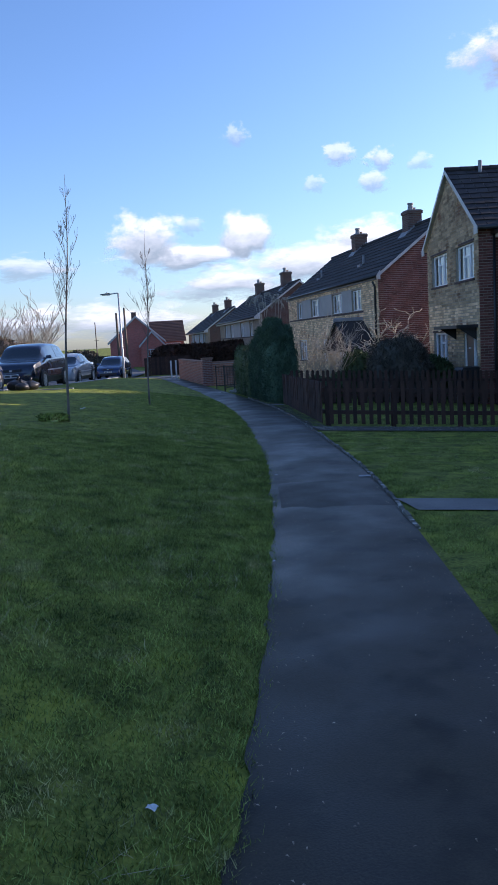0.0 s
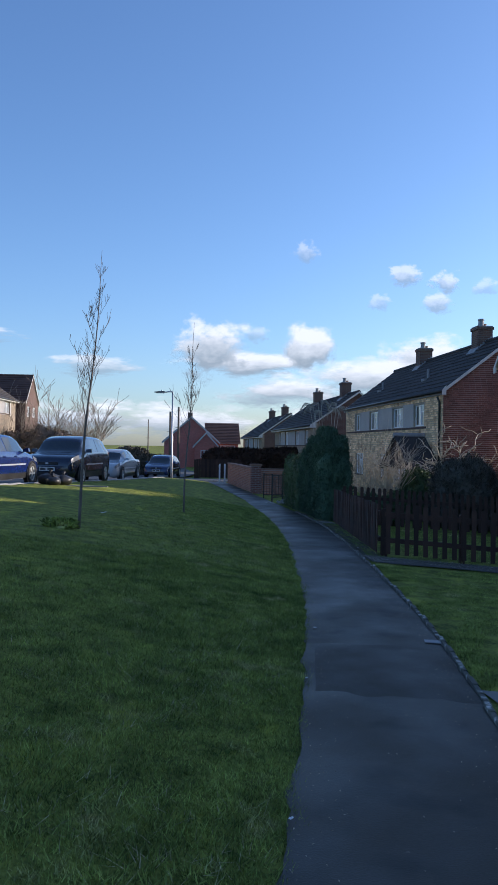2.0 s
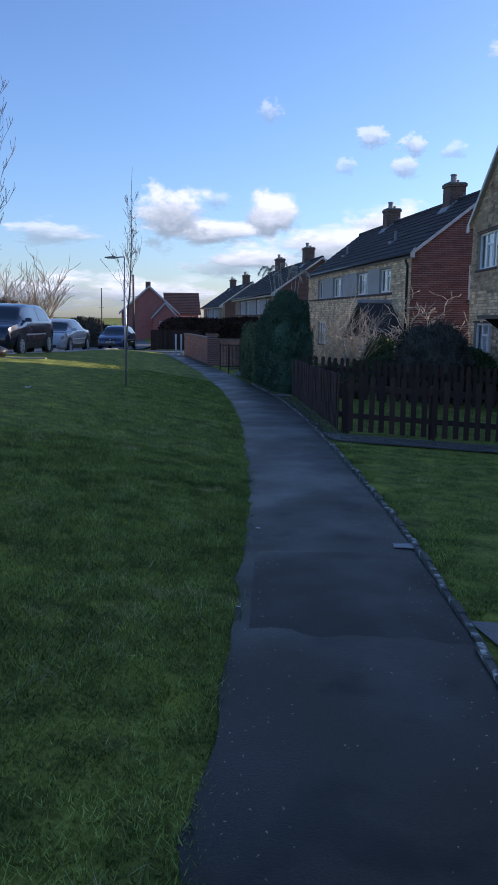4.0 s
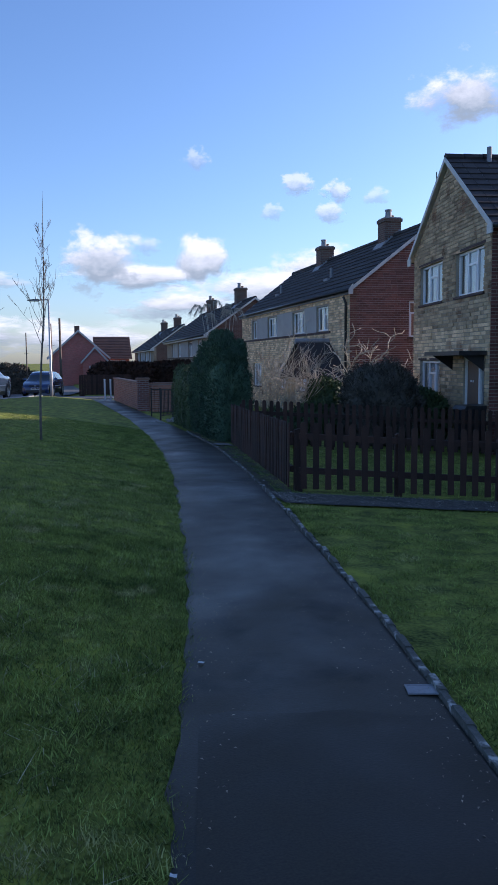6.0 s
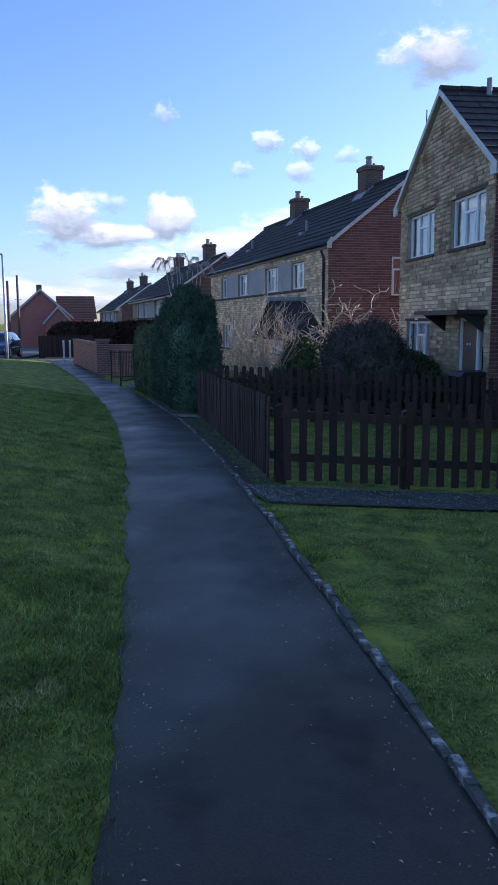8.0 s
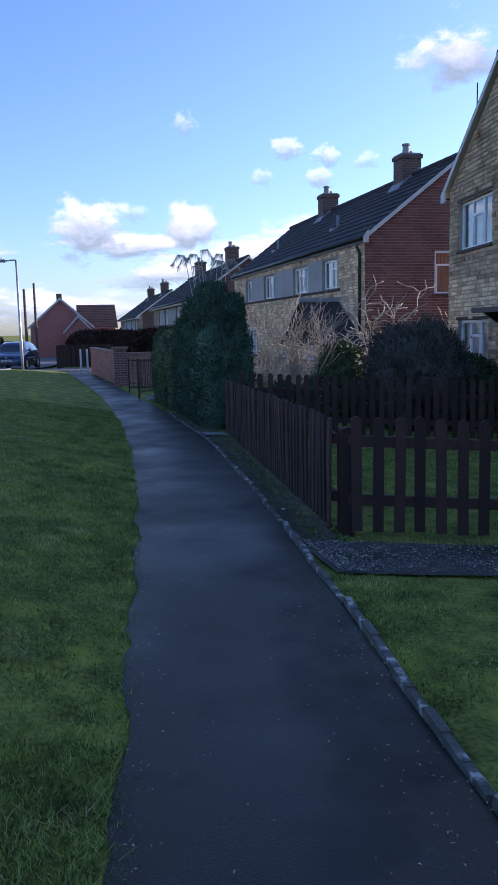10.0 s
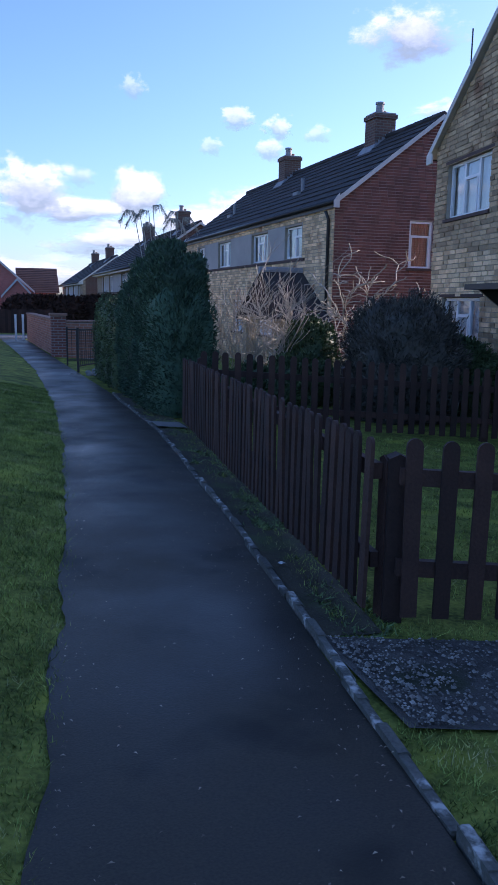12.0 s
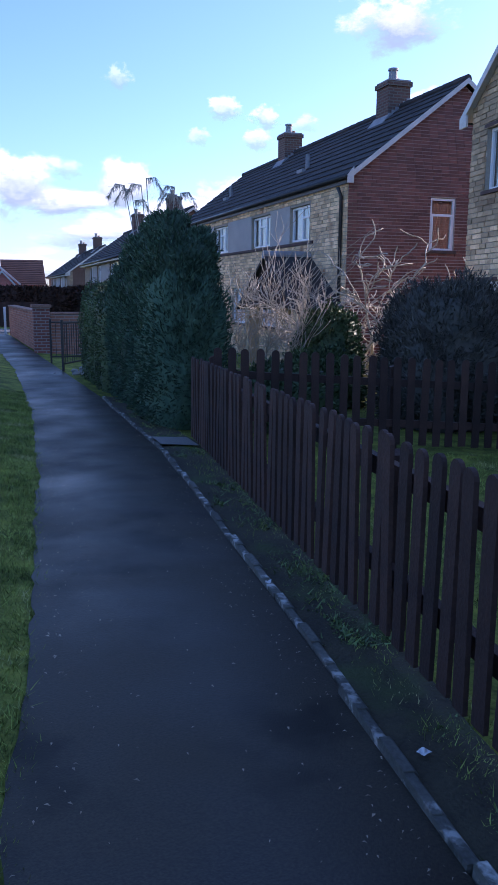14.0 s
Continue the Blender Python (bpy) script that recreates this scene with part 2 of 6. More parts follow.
M_PLATEW = surf("white_plate", (0.6, 0.6, 0.58), (0.7, 0.7, 0.68), 6.0, 0.5, 0.0, 30.0)
M_PLATEY = surf("yellow_plate", (0.50, 0.33, 0.03), (0.62, 0.42, 0.05), 6.0, 0.5, 0.0, 30.0)
M_BLUELIT = surf("blue_wrapper", (0.05, 0.08, 0.45), (0.12, 0.18, 0.65), 9.0, 0.3, 0.1, 60.0)
M_PAPER = surf("white_scrap", (0.55, 0.55, 0.54), (0.75, 0.75, 0.74), 9.0, 0.6, 0.1, 60.0)


def paint(name, c):
    return surf(name, tuple(v * 0.85 for v in c), c, 0.7, 0.26, 0.0, 30.0, metal=0.0, coat=1.0, vary=0.05)


# mesh building ------------------------------------------------------------------
class Geo:
    """Collects faces for one mesh."""

    def __init__(self, m=None):
        self.v, self.f, self.m = [], [], m or Matrix()

    def add(self, verts, faces):
        k = len(self.v)
        self.v += [tuple(self.m @ Vector(p)) for p in verts]
        self.f += [tuple(i + k for i in f) for f in faces]
        return self

    def box(self, x0, x1, y0, y1, z0, z1, m=None):
        p = [(x, y, z) for z in (z0, z1) for y in (y0, y1) for x in (x0, x1)]
        if m:
            p = [m @ Vector(q) for q in p]
        return self.add(p, [(0, 2, 3, 1), (4, 5, 7, 6), (0, 1, 5, 4), (2, 6, 7, 3), (0, 4, 6, 2), (1, 3, 7, 5)])

    def block(self, x0, x1, y0, y1, z0, z1, c=0.01):
        """A box with chamfered top and front edges."""
        prof = [(y1, z0), (y0, z0), (y0, z1 - c), (y0 + c, z1), (y1, z1)]
        return self.prism([(x0, *q) for q in prof], (x1 - x0, 0, 0))

    def prism(self, ring, way):
        n = len(ring)
        top = [tuple(Vector(p) + Vector(way)) for p in ring]
        return self.add(list(ring) + top, [tuple(range(n - 1, -1, -1)), tuple(range(n, 2 * n))] + [(i, (i + 1) % n, n + (i + 1) % n, n + i) for i in range(n)])

    def tube(self, path, radii, n=6, cap=True):
        rings, path = [], [Vector(p) for p in path]
        for i, p in enumerate(path):
            d = (path[min(i + 1, len(path) - 1)] - path[max(i - 1, 0)]).normalized()
            a = d.cross(Vector((0.31, 0.95, 0.02)))
            if a.length < 0.05:
                a = d.cross(Vector((1, 0, 0)))
            a.normalize()
            b = d.cross(a)
            r = radii[i] if hasattr(radii, "__len__") else radii
            rings.append([p + (a * math.cos(t) + b * math.sin(t)) * r for t in (2 * math.pi * j / n for j in range(n))])
        faces = [(i * n + j, i * n + (j + 1) % n, (i + 1) * n + (j + 1) % n, (i + 1) * n + j) for i in range(len(path) - 1) for j in range(n)]
        if cap:
            faces += [tuple(range(n - 1, -1, -1)), tuple(range((len(path) - 1) * n, len(path) * n))]
        return self.add([tuple(q) for r in rings for q in r], faces)

    def grid(self, pts, close=False):
        h, w = len(pts), len(pts[0])
        return self.add([p for r in pts for p in r], [(i * w + j, i * w + (j + 1) % w, (i + 1) * w + (j + 1) % w, (i + 1) * w + j) for i in range(h - 1) for j in range(w if close else w - 1)])

    def mesh(self, name, mat, smooth=False):
        me = bpy.data.meshes.new(name)
        me.from_pydata(self.v, [], self.f)
        if smooth:
            me.polygons.foreach_set("use_smooth", [True] * len(me.polygons))
        me.materials.append(mat)
        me.update()
        return me


def part(name, geo, mat, parent=None, label="", smooth=False):
    ob = new(name, geo.mesh(name, mat, smooth) if isinstance(geo, Geo) else geo)
    ob.parent = parent
    if label:
        ob["label"] = label
    return ob


def thing(name, m, label, category, group="", kind=""):
    ob = new(name)
    ob.empty_display_size = 0.2
    ob.matrix_world = m
    return tagged(ob, label, category, group, kind)


# the lie of the land --------------------------------------------------------------
LEFT = ((-9, -2.7), (0, -0.42), (2.0, 0.24), (3.8, 0.69), (5.3, 1.04), (7.3, 1.46), (10.3, 2.0), (13.5, 2.42), (16.4, 2.76), (20, 3.05), (24, 3.25), (30, 3.3), (38, 3.05), (45, 2.75))
RIGHT = ((-9, -1.245), (0, 0.875), (3.7, 1.855), (6.7, 2.505), (9.3, 2.955), (13.2, 3.455), (16, 3.775), (20.3, 4.155), (25, 4.275), (32, 4.055), (45, 3.655))
KERB = ((-30, -15.0), (-9, -10.5), (5, -7.45), (12, -5.85), (16, -4.95), (20, -4.12), (25, -3.15), (30, -2.0), (35, -1.2), (40, -0.6), (45, 0.0), (60, 1.8), (140, 12.0))
ROAD_W = 6.4


def along(table, y):
    return float(np.interp(y, [p[0] for p in table], [p[1] for p in table]))


def base_z(y):
    return float(np.interp(y, (-40, 25, 45, 70, 200), (0.62, -0.4, -0.44, -0.95, -1.5)))


def road_z(y):
    return float(np.interp(y, (-40, 60, 120), (2.28, -0.77, -1.5)))


def land(x, y):
    """Height of the ground at a place."""
    b, xl, xr, xk = base_z(y), along(LEFT, y), along(RIGHT, y), along(KERB, y)
    if x > xr:
        return b + 0.015 - 0.06 * min(x - xr, 6.6)
    if x > xl:
        return b
    rz = road_z(y)
    if y > 45.2:
        return min(b, rz) - 0.12 if x > xk - ROAD_W else rz + 0.1
    if x > xk:
        u = (xl - x) / max(xl - xk, 0.1)
        return b + (rz + 0.09 - b) * (1 - (1 - u) ** 1.6) + 0.02 * noise.noise((x * 0.6, y * 0.6, 0)) * min(1, 4 * u)
    if x > xk - ROAD_W:
        return rz - 0.12
    u = min(1, (xk - ROAD_W - x) / 7.0)
    return rz + 0.1 + (max(1.05, rz + 0.1) - rz - 0.1) * u * min(1, max(0, (y + 20) / 40))


def axis(spans):
    out = []
    for a, b, s in spans:
        out += list(np.arange(a, b, s))
    return out + [spans[-1][1]]


gx = axis(((-2600, -200, 400), (-200, -60, 20), (-60, -20, 3), (-20, -9, 0.8), (-9, 7, 0.2), (7, 14, 0.8), (14, 60, 6), (60, 200, 20), (200, 2600, 400)))
gy = axis(((-2600, -200, 400), (-200, -20, 20), (-20, -6, 2), (-6, 30, 0.25), (30, 62, 0.6), (62, 120, 4), (120, 240, 20), (240, 3000, 230)))
g = Geo()
GROUND = np.array([[land(x, y) for x in gx] for y in gy])
g.grid([[(x, y, GROUND[j][i]) for i, x in enumerate(gx)] for j, y in enumerate(gy)])
g.f = [tuple(reversed(f)) for f in g.f]
tagged(part("ground", g, M_GRASS, smooth=True), "damp winter lawn rising gently to the road", "lawn", kind="structure")

# footpath, with a slight camber, its edges ragged where the turf creeps in
g, rows = Geo(), []
for i in range(0, 540):
    y = -8.8 + i * 0.1
    xl, xr = along(LEFT, y), along(RIGHT, y)
    w = 0.05 * noise.noise((0, y * 1.7, 3)) + 0.035 * noise.noise((4, y * 6.0, 3))
    rows.append([(xl - 0.03 + w + (xr + 0.02 - xl - w) * j / 8, y, base_z(y) + 0.022 + 0.012 * math.sin(math.pi * j / 8) + 0.006 * noise.noise((j, y * 0.8, 1))) for j in range(9)])
g.grid(rows)
g.f = [tuple(reversed(f)) for f in g.f]
tagged(part("footpath", g, M_TARMAC, smooth=True), "worn dark tarmac footpath, damp, bending along the lawn", "footpath", kind="structure")

# road and its junction at the far end
g, rows = Geo(), []
for y in axis(((-60, 60, 2), (60, 140, 8))):
    xk = along(KERB, y)
    rows.append([(xk - ROAD_W * j / 6 + 0.02, y, road_z(y) + 0.03 * math.sin(math.pi * j / 6)) for j in range(7)])
g.grid(rows)
g.grid([[(-1.2 + k * 4.0 + (1.6 if j else 0), 45.15 + 6.5 * j, road_z(45.15 + 6.5 * j) - 0.004 - 0.03 * k) for k in range(4)] for j in range(2)][::-1])
tagged(part("road", g, M_ROAD, smooth=True), "grey tarmac residential road with a side junction", "road", kind="structure")
g, rows = Geo(), []
for y in axis(((-40, 44, 2),)):
    xk = along(KERB, y) - ROAD_W
    rows.append([(xk + 0.0, y, road_z(y) - 0.05), (xk, y, road_z(y) + 0.115), (xk - 1.9, y, road_z(y) + 0.15), (xk - 1.9, y, road_z(y))])
g.grid(rows)
tagged(part("pavement", g, M_CONC, smooth=False), "pale concrete pavement along the far side of the road", "pavement", kind="structure")

# kerbstones by the road
kerb_thing = tagged(thing("road_kerb", Matrix(), "pale concrete kerbstones between lawn and road", "kerb", kind="structure"), kind="structure")
ks = Geo()
ks.block(0, 0.90, -0.07, 0.07, -0.16, 0.10, 0.02)
ks_mesh = ks.mesh("kerbstone", M_CONC)
y = 2.0
pts = [(along(KERB, 2.0 + i * 0.9), 2.0 + i * 0.9) for i in range(48)] + [(0.3, 45.05)] + [(0.3 + 0.92 * i, 45.1) for i in range(1, 5)]
for (xa, ya), (xb, yb) in zip(pts, pts[1:]):
    if ya > 44.6 and xa < 0:
        continue
    ob = part("kerbstone", ks_mesh, None, kerb_thing)
    ob.matrix_world = pose(xa, ya, road_z(ya) if ya < 44.5 else base_z(45) - 0.02, 0, 0, math.degrees(math.atan2(yb - ya, xb - xa)) + random.uniform(-0.4, 0.4))

# path edging: lichened concrete lengths, a little out of line
edging = thing("path_edging", Matrix(), "mossy, lichen-spotted concrete edging along the footpath", "kerb", kind="structure")
es = Geo()
for k in range(5):
    es.block(k * 0.18 + 0.002, k * 0.18 + 0.182 if k < 4 else 0.895, -0.024 + 0.004 * (k % 2), 0.022, -0.14, 0.020 + 0.006 * ((k * 7) % 3), 0.012)
es_mesh = es.mesh("edging_stone", M_KERB)
y = 5.9
while y < 24.5:
    xa, xb = along(RIGHT, y), along(RIGHT, y + 0.9)
    ob = part("edging_stone", es_mesh, None, edging)
    ob.matrix_world = pose(xa + 0.012 + random.uniform(-0.012, 0.012), y, base_z(y) + 0.012 + random.uniform(-0.006, 0.012), random.uniform(-3, 3), 0, math.degrees(math.atan2(0.9, xb - xa)) + random.uniform(-1.2, 1.2))
    y += 0.905

# cross path, gravel strip, concrete slab, service covers
def laid(name, x0, x1, y0, y1, mat, label, category, skew=0.0, up=0.03, nx=12, ny=4):
    gg = Geo()
    gg.grid([[(x0 + (x1 - x0) * i / nx, y0 + (y1 - y0) * j / ny + skew * (x1 - x0) * i / nx, 0) for i in range(nx + 1)] for j in range(ny + 1)])
    gg.v = [(a, b, land(a, b) + up + 0.006 * noise.noise((a * 3, b * 3, 5))) for a, b, c in gg.v]
    return tagged(part(name, gg, mat), label, category, kind="structure")


laid("side_path", 2.60, 7.5, 6.55, 7.12, M_SIDEPATH, "pale concrete side path meeting the footpath", "path", -0.20, 0.012)
laid("gravel_strip", 3.61, 10.0, 13.66, 14.44, M_GRAVEL, "weedy gravel strip in front of the picket fence", "gravel", -0.22, 0.018, 32, 6)
laid("concrete_slab", 4.20, 4.56, 20.75, 21.22, M_SIDEPATH, "single pale concrete slab beside the edging", "slab", -0.1, 0.035, 3, 3)
g, rows = Geo(), []
for i in range(60):
    y = 14.45 + i * 0.18
    xr = along(RIGHT, y)
    w = float(np.interp(y, (14.45, 21.3, 24.0, 25.1), (0.30, 0.42, 0.28, 0.2)))
    rows.append([(xr + 0.02 + w * j / 4 + 0.02 * noise.noise((j, y * 3, 0)), y, land(xr + 0.02 + w * j / 4, y) + 0.012 + 0.02 * noise.noise((j * 0.8, y * 2.5, 7)) * (j > 0)) for j in range(5)])
g.grid([r[::-1] for r in rows])
tagged(part("verge", g, M_SOIL, smooth=True), "narrow strip of mossy soil and weeds below the fence", "verge", kind="structure")
g = Geo()
for _ in range(5200):
    x, v = 3.64 + 4.8 * random.random() ** 1.6, random.uniform(0.02, 0.78)
    y = 13.62 + v - 0.22 * (x - 3.72)
    r = random.uniform(0.003, 0.008) if random.random() < 0.9 else random.uniform(0.008, 0.015)
    z = land(x, y) + 0.030
    a = random.uniform(0, 6.3)
    g.add([(x + r * math.cos(a + k * 1.57) * random.uniform(0.7, 1.3), y + r * math.sin(a + k * 1.57), z) for k in range(4)] + [(x, y, z + r * 0.8)], [(0, 1, 4), (1, 2, 4), (2, 3, 4), (3, 0, 4)])
tagged(part("gravel_stones", g, M_STONE), "loose grey pebbles scattered on the strip", "gravel", kind="stuff")
# a trench patch across the footpath, its edges a little proud
g, rows = Geo(), []
for i in range(9):
    u = i / 8
    ya, yb = 7.05 - 0.30 * u + 0.02 * math.sin(i * 2.3), 8.62 - 0.33 * u + 0.015 * math.sin(i * 1.7)
    rows.append([((along(LEFT, y) + 0.05) * (1 - u) + (along(RIGHT, y) - 0.03) * u, y, base_z(y) + 0.031 + 0.012 * math.sin(math.pi * u) - 0.014 * (j in (0, 8))) for j, y in enumerate(np.linspace(ya, yb, 9))])
g.grid(rows)
tagged(part("tarmac_patch", g, M_PATCH, smooth=True), "darker tarmac repair patch across the footpath", "footpath", kind="structure")
t = thing("service_cover", pose(2.76, 8.48, base_z(8.5) + 0.030, 0, 0, -14), "small grey metal service cover set in the tarmac", "cover")
part("rim", Geo().box(-0.085, 0.085, -0.05, -0.042, 0, 0.006).box(-0.085, 0.085, 0.042, 0.05, 0, 0.006).box(-0.085, -0.077, -0.041, 0.041, 0, 0.006).box(0.077, 0.085, -0.041, 0.041, 0, 0.006), M_LAMPHEAD, t)
part("plate", Geo().box(-0.076, 0.076, -0.041, 0.041, 0, 0.004), M_LAMPHEAD, t)


# houses --------------------------------------------------------------------------
def holes(u0, u1, z0, z1, openings):
    """The rectangles of a wall that its openings leave."""
    us = sorted({u0, u1, *[q for o in openings for q in o[:2] if u0 < q < u1]})
    for a, b in zip(us, us[1:]):
        z = z0
        for o in sorted((o for o in openings if o[0] < (a + b) / 2 < o[1]), key=lambda o: o[2]):
            if o[2] > z:
                yield a, b, z, o[2]
            z = max(z, o[3])
        if z < z1:
            yield a, b, z, z1


def wall_sheet(geo, u0, u1, z0, z1, openings, put):
    """A thick wall in one piece with its openings cut through; put takes (along, 0 or 1 inwards, up)."""
    us = sorted({u0, u1, *[q for o in openings for q in o[:2] if u0 < q < u1]})
    zs = sorted({z0, z1, *[q for o in openings for q in o[2:4] if z0 < q < z1]})
    nu, nz = len(us), len(zs)
    solid = {(i, k) for i in range(nu - 1) for k in range(nz - 1) if not any(o[0] < (us[i] + us[i + 1]) / 2 < o[1] and o[2] < (zs[k] + zs[k + 1]) / 2 < o[3] for o in openings)}
    at = lambda i, k, d: (d * nz + k) * nu + i
    faces = []
    for i, k in solid:
        a, b, c, e = (i, k), (i + 1, k), (i + 1, k + 1), (i, k + 1)
        faces += [tuple(at(*q, 0) for q in (a, b, c, e)), tuple(at(*q, 1) for q in (e, c, b, a))]
        for (p, q), beside in (((a, b), (i, k - 1)), ((b, c), (i + 1, k)), ((c, e), (i, k + 1)), ((e, a), (i - 1, k))):
            if beside not in solid:
                faces.append((at(*q, 0), at(*p, 0), at(*p, 1), at(*q, 1)))
    return geo.add([put(u, d, z) for d in (0, 1) for z in zs for u in us], faces)


def courses(geo, u0, u1, z0, z1, openings, bw, bh, proud, m, slope=None, rough=0.0, pieces=None):
    """Bricks or stones, course by course. slope: (middle, top, half width at z1) for the gable above."""
    rng = random.Random(7)
    z, k = z0, 0
    top = slope[1] if slope else z1
    while z + bh * 0.6 < top:
        zt = min(z + bh - (0.016 if bh < 0.09 else 0.011), top)
        a, b = u0, u1
        if slope and zt > z1:
            h = slope[2] * (slope[1] - zt) / (slope[1] - z1)
            a, b = slope[0] - h, slope[0] + h
        spans = [(a, b)]
        for o in openings:
            if o[2] < zt - 0.01 and o[3] > z + 0.01:
                spans = [s for p, q in spans for s in ((p, min(q, o[0])), (max(p, o[1]), q)) if s[1] - s[0] > 0.03]
        for p, q in spans:
            u = p - (bw * 0.5 if k % 2 else 0) - (rng.random() * bw * 0.6 if rough else 0)
            while u < q - 0.02:
                w = bw * (1 + rough * rng.uniform(-0.45, 0.6))
                c, d = max(u, p), min(u + w - 0.011, q)
                if d - c > 0.025:
                    out = proud * (1 + rough * rng.uniform(-0.5, 1.2))
                    pts = [m @ Vector(v) for v in ((c, -out, z), (d, -out, z), (d, -out, zt), (c, -out, zt), (c, 0.001, z), (d, 0.001, z), (d, 0.001, zt), (c, 0.001, zt))]
                    fs = [(0, 1, 2, 3), (3, 2, 6, 7), (0, 3, 7, 4), (1, 5, 6, 2), (0, 4, 5, 1)]
                    if pieces is not None and len(pieces) < 280 and 1.5 < z < 3.6:
                        pieces.append(Geo().add(pts, fs))
                    else:
                        geo.add(pts, fs)
                u += w
        z += bh
        k += 1


def tiled(geo, corner, across, length, up, rise, tw=0.3, expo=0.33, thick=0.022, pieces=None):
    """A roof slope in overlapping tiles, from its lower left corner."""
    corner, across, up = Vector(corner), Vector(across).normalized(), Vector(up).normalized()
    nrm = across.cross(up)
    rows_, cols = max(1, int(round(rise / expo))), max(1, int(round(length / tw)))
    expo, tw = rise / rows_, length / cols
    if cols == 1:
        prof = [q for r in range(rows_) for q in (up * (r * expo), up * (r * expo) + nrm * thick * 1.7)] + [up * rise]
        geo.grid([[tuple(corner + q + across * (length * k / 12)) for k in range(13)] for q in prof])
        return
    for r in range(rows_):
        for c in range(cols):
            o = corner + up * (r * expo) + across * (c * tw)
            j = random.uniform(-0.004, 0.006)
            lo, hi = nrm * (thick * 1.6 + j), nrm * (thick * 0.5)
            w, e = across * (tw - (0.012 if cols > 1 else 0)), up * (expo * 1.04)
            into = geo
            if pieces is not None and c * tw < 4.0 and len(pieces) < 280:
                into = Geo()
                pieces.append(into)
            into.add([o, o + w, o + w + lo, o + lo, o + e + hi, o + w + e + hi], [(0, 1, 2, 3), (3, 2, 5, 4), (0, 3, 4), (1, 5, 2)])


def window(house, m, u0, u1, z0, z1, lights=2, transom=True, curtain=None, deep=0.07, sill=True):
    """A white framed window in a wall; m takes (along, inwards, up) to the house."""
    t = 0.055
    y0, y1 = deep, deep + 0.06
    g = Geo(m)
    outer, inner = [(u0, z0), (u1, z0), (u1, z1), (u0, z1)], [(u0 + t, z0 + t), (u1 - t, z0 + t), (u1 - t, z1 - t), (u0 + t, z1 - t)]
    g.add([(u, y, z) for y in (y0, y1) for u, z in outer + inner],
          [f for k in range(4) for q in ((k + 1) % 4,) for f in ((k, q, 4 + q, 4 + k), (8 + q, 8 + k, 12 + k, 12 + q), (q, k, 8 + k, 8 + q), (4 + k, 4 + q, 12 + q, 12 + k))])
    w = part("window", g, M_WHITE, house)
    for i in range(1, lights):
        u = u0 + (u1 - u0) * i / lights
        part("mullion", Geo(m).box(u - t * 0.6, u + t * 0.6, y0 + 0.003, y1 - 0.003, z0 + t, z1 - t), M_WHITE, w)
    if transom:
        k = lights // 2
        a, b = u0 + (u1 - u0) * k / lights + t * 0.6, u0 + (u1 - u0) * (k + 1) / lights - t * 0.6
        if lights == 1:
            a, b = u0 + t, u1 - t
        zt = z1 - (z1 - z0) * 0.32
        part("transom", Geo(m).box(a, b, y0 + 0.005, y1 - 0.005, zt - t * 0.5, zt + t * 0.5), M_WHITE, w)
        for c in (a, b - 0.035):
            part("casement_stile", Geo(m).box(c, c + 0.035, y0 - 0.012, y1 - 0.01, z0 + t, zt - t * 0.5), M_WHITE, w)
    for i in range(lights):
        a, b = u0 + (u1 - u0) * i / lights + t * 0.5, u0 + (u1 - u0) * (i + 1) / lights - t * 0.5
        part("pane", Geo(m).add([(a, y0 + 0.03, z0 + t), (b, y0 + 0.03, z0 + t), (b, y0 + 0.03, z1 - t), (a, y0 + 0.03, z1 - t)], [(0, 1, 2, 3)]), M_GLASS, w)
    if sill:
        part("sill", Geo(m).box(u0 - 0.06, u1 + 0.06, -0.05, deep + 0.01, z0 - 0.06, z0 - 0.002), M_DARKSILL if sill is True else sill, w)
    g = Geo(m)
    n = 24
    g.grid([[(u0 + (u1 - u0) * i / n, y1 + 0.05 + 0.018 * math.sin(i * 1.9), z) for i in range(n + 1)] for z in (z0, z1)])
    part("curtain", g, curtain or M_NET, w)
    return w


M_DARKSILL = surf("dark_tile_sill", (0.05, 0.03, 0.026), (0.10, 0.06, 0.05), 5.0, 0.8, 0.2, 50.0)


def chimney(house, x, y, z0, z1, wx, wy, pots, stuff="dark"):
    g = Geo()
    g.box(x - wx / 2, x + wx / 2, y - wy / 2, y + wy / 2, z0, z1 - 0.15)
    c = part("chimney", g, M_CHIM, house)
    part("oversail", Geo().box(x - wx / 2 - 0.04, x + wx / 2 + 0.04, y - wy / 2 - 0.04, y + wy / 2 + 0.04, z1 - 0.15, z1 - 0.03), M_CHIM, c)
    part("flaunching", Geo().box(x - wx / 2, x + wx / 2, y - wy / 2, y + wy / 2, z1 - 0.03, z1 + 0.015), M_LEAD, c)
    for dx, dy, h, r, mt in pots:
        part("chimney_pot", Geo().tube([(x + dx, y + dy, z1), (x + dx, y + dy, z1 + h * 0.8), (x + dx, y + dy, z1 + h * 0.82), (x + dx, y + dy, z1 + h)], [r, r * 0.9, r * 1.12, r * 1.08], 12), mt, c, smooth=False)
    return c


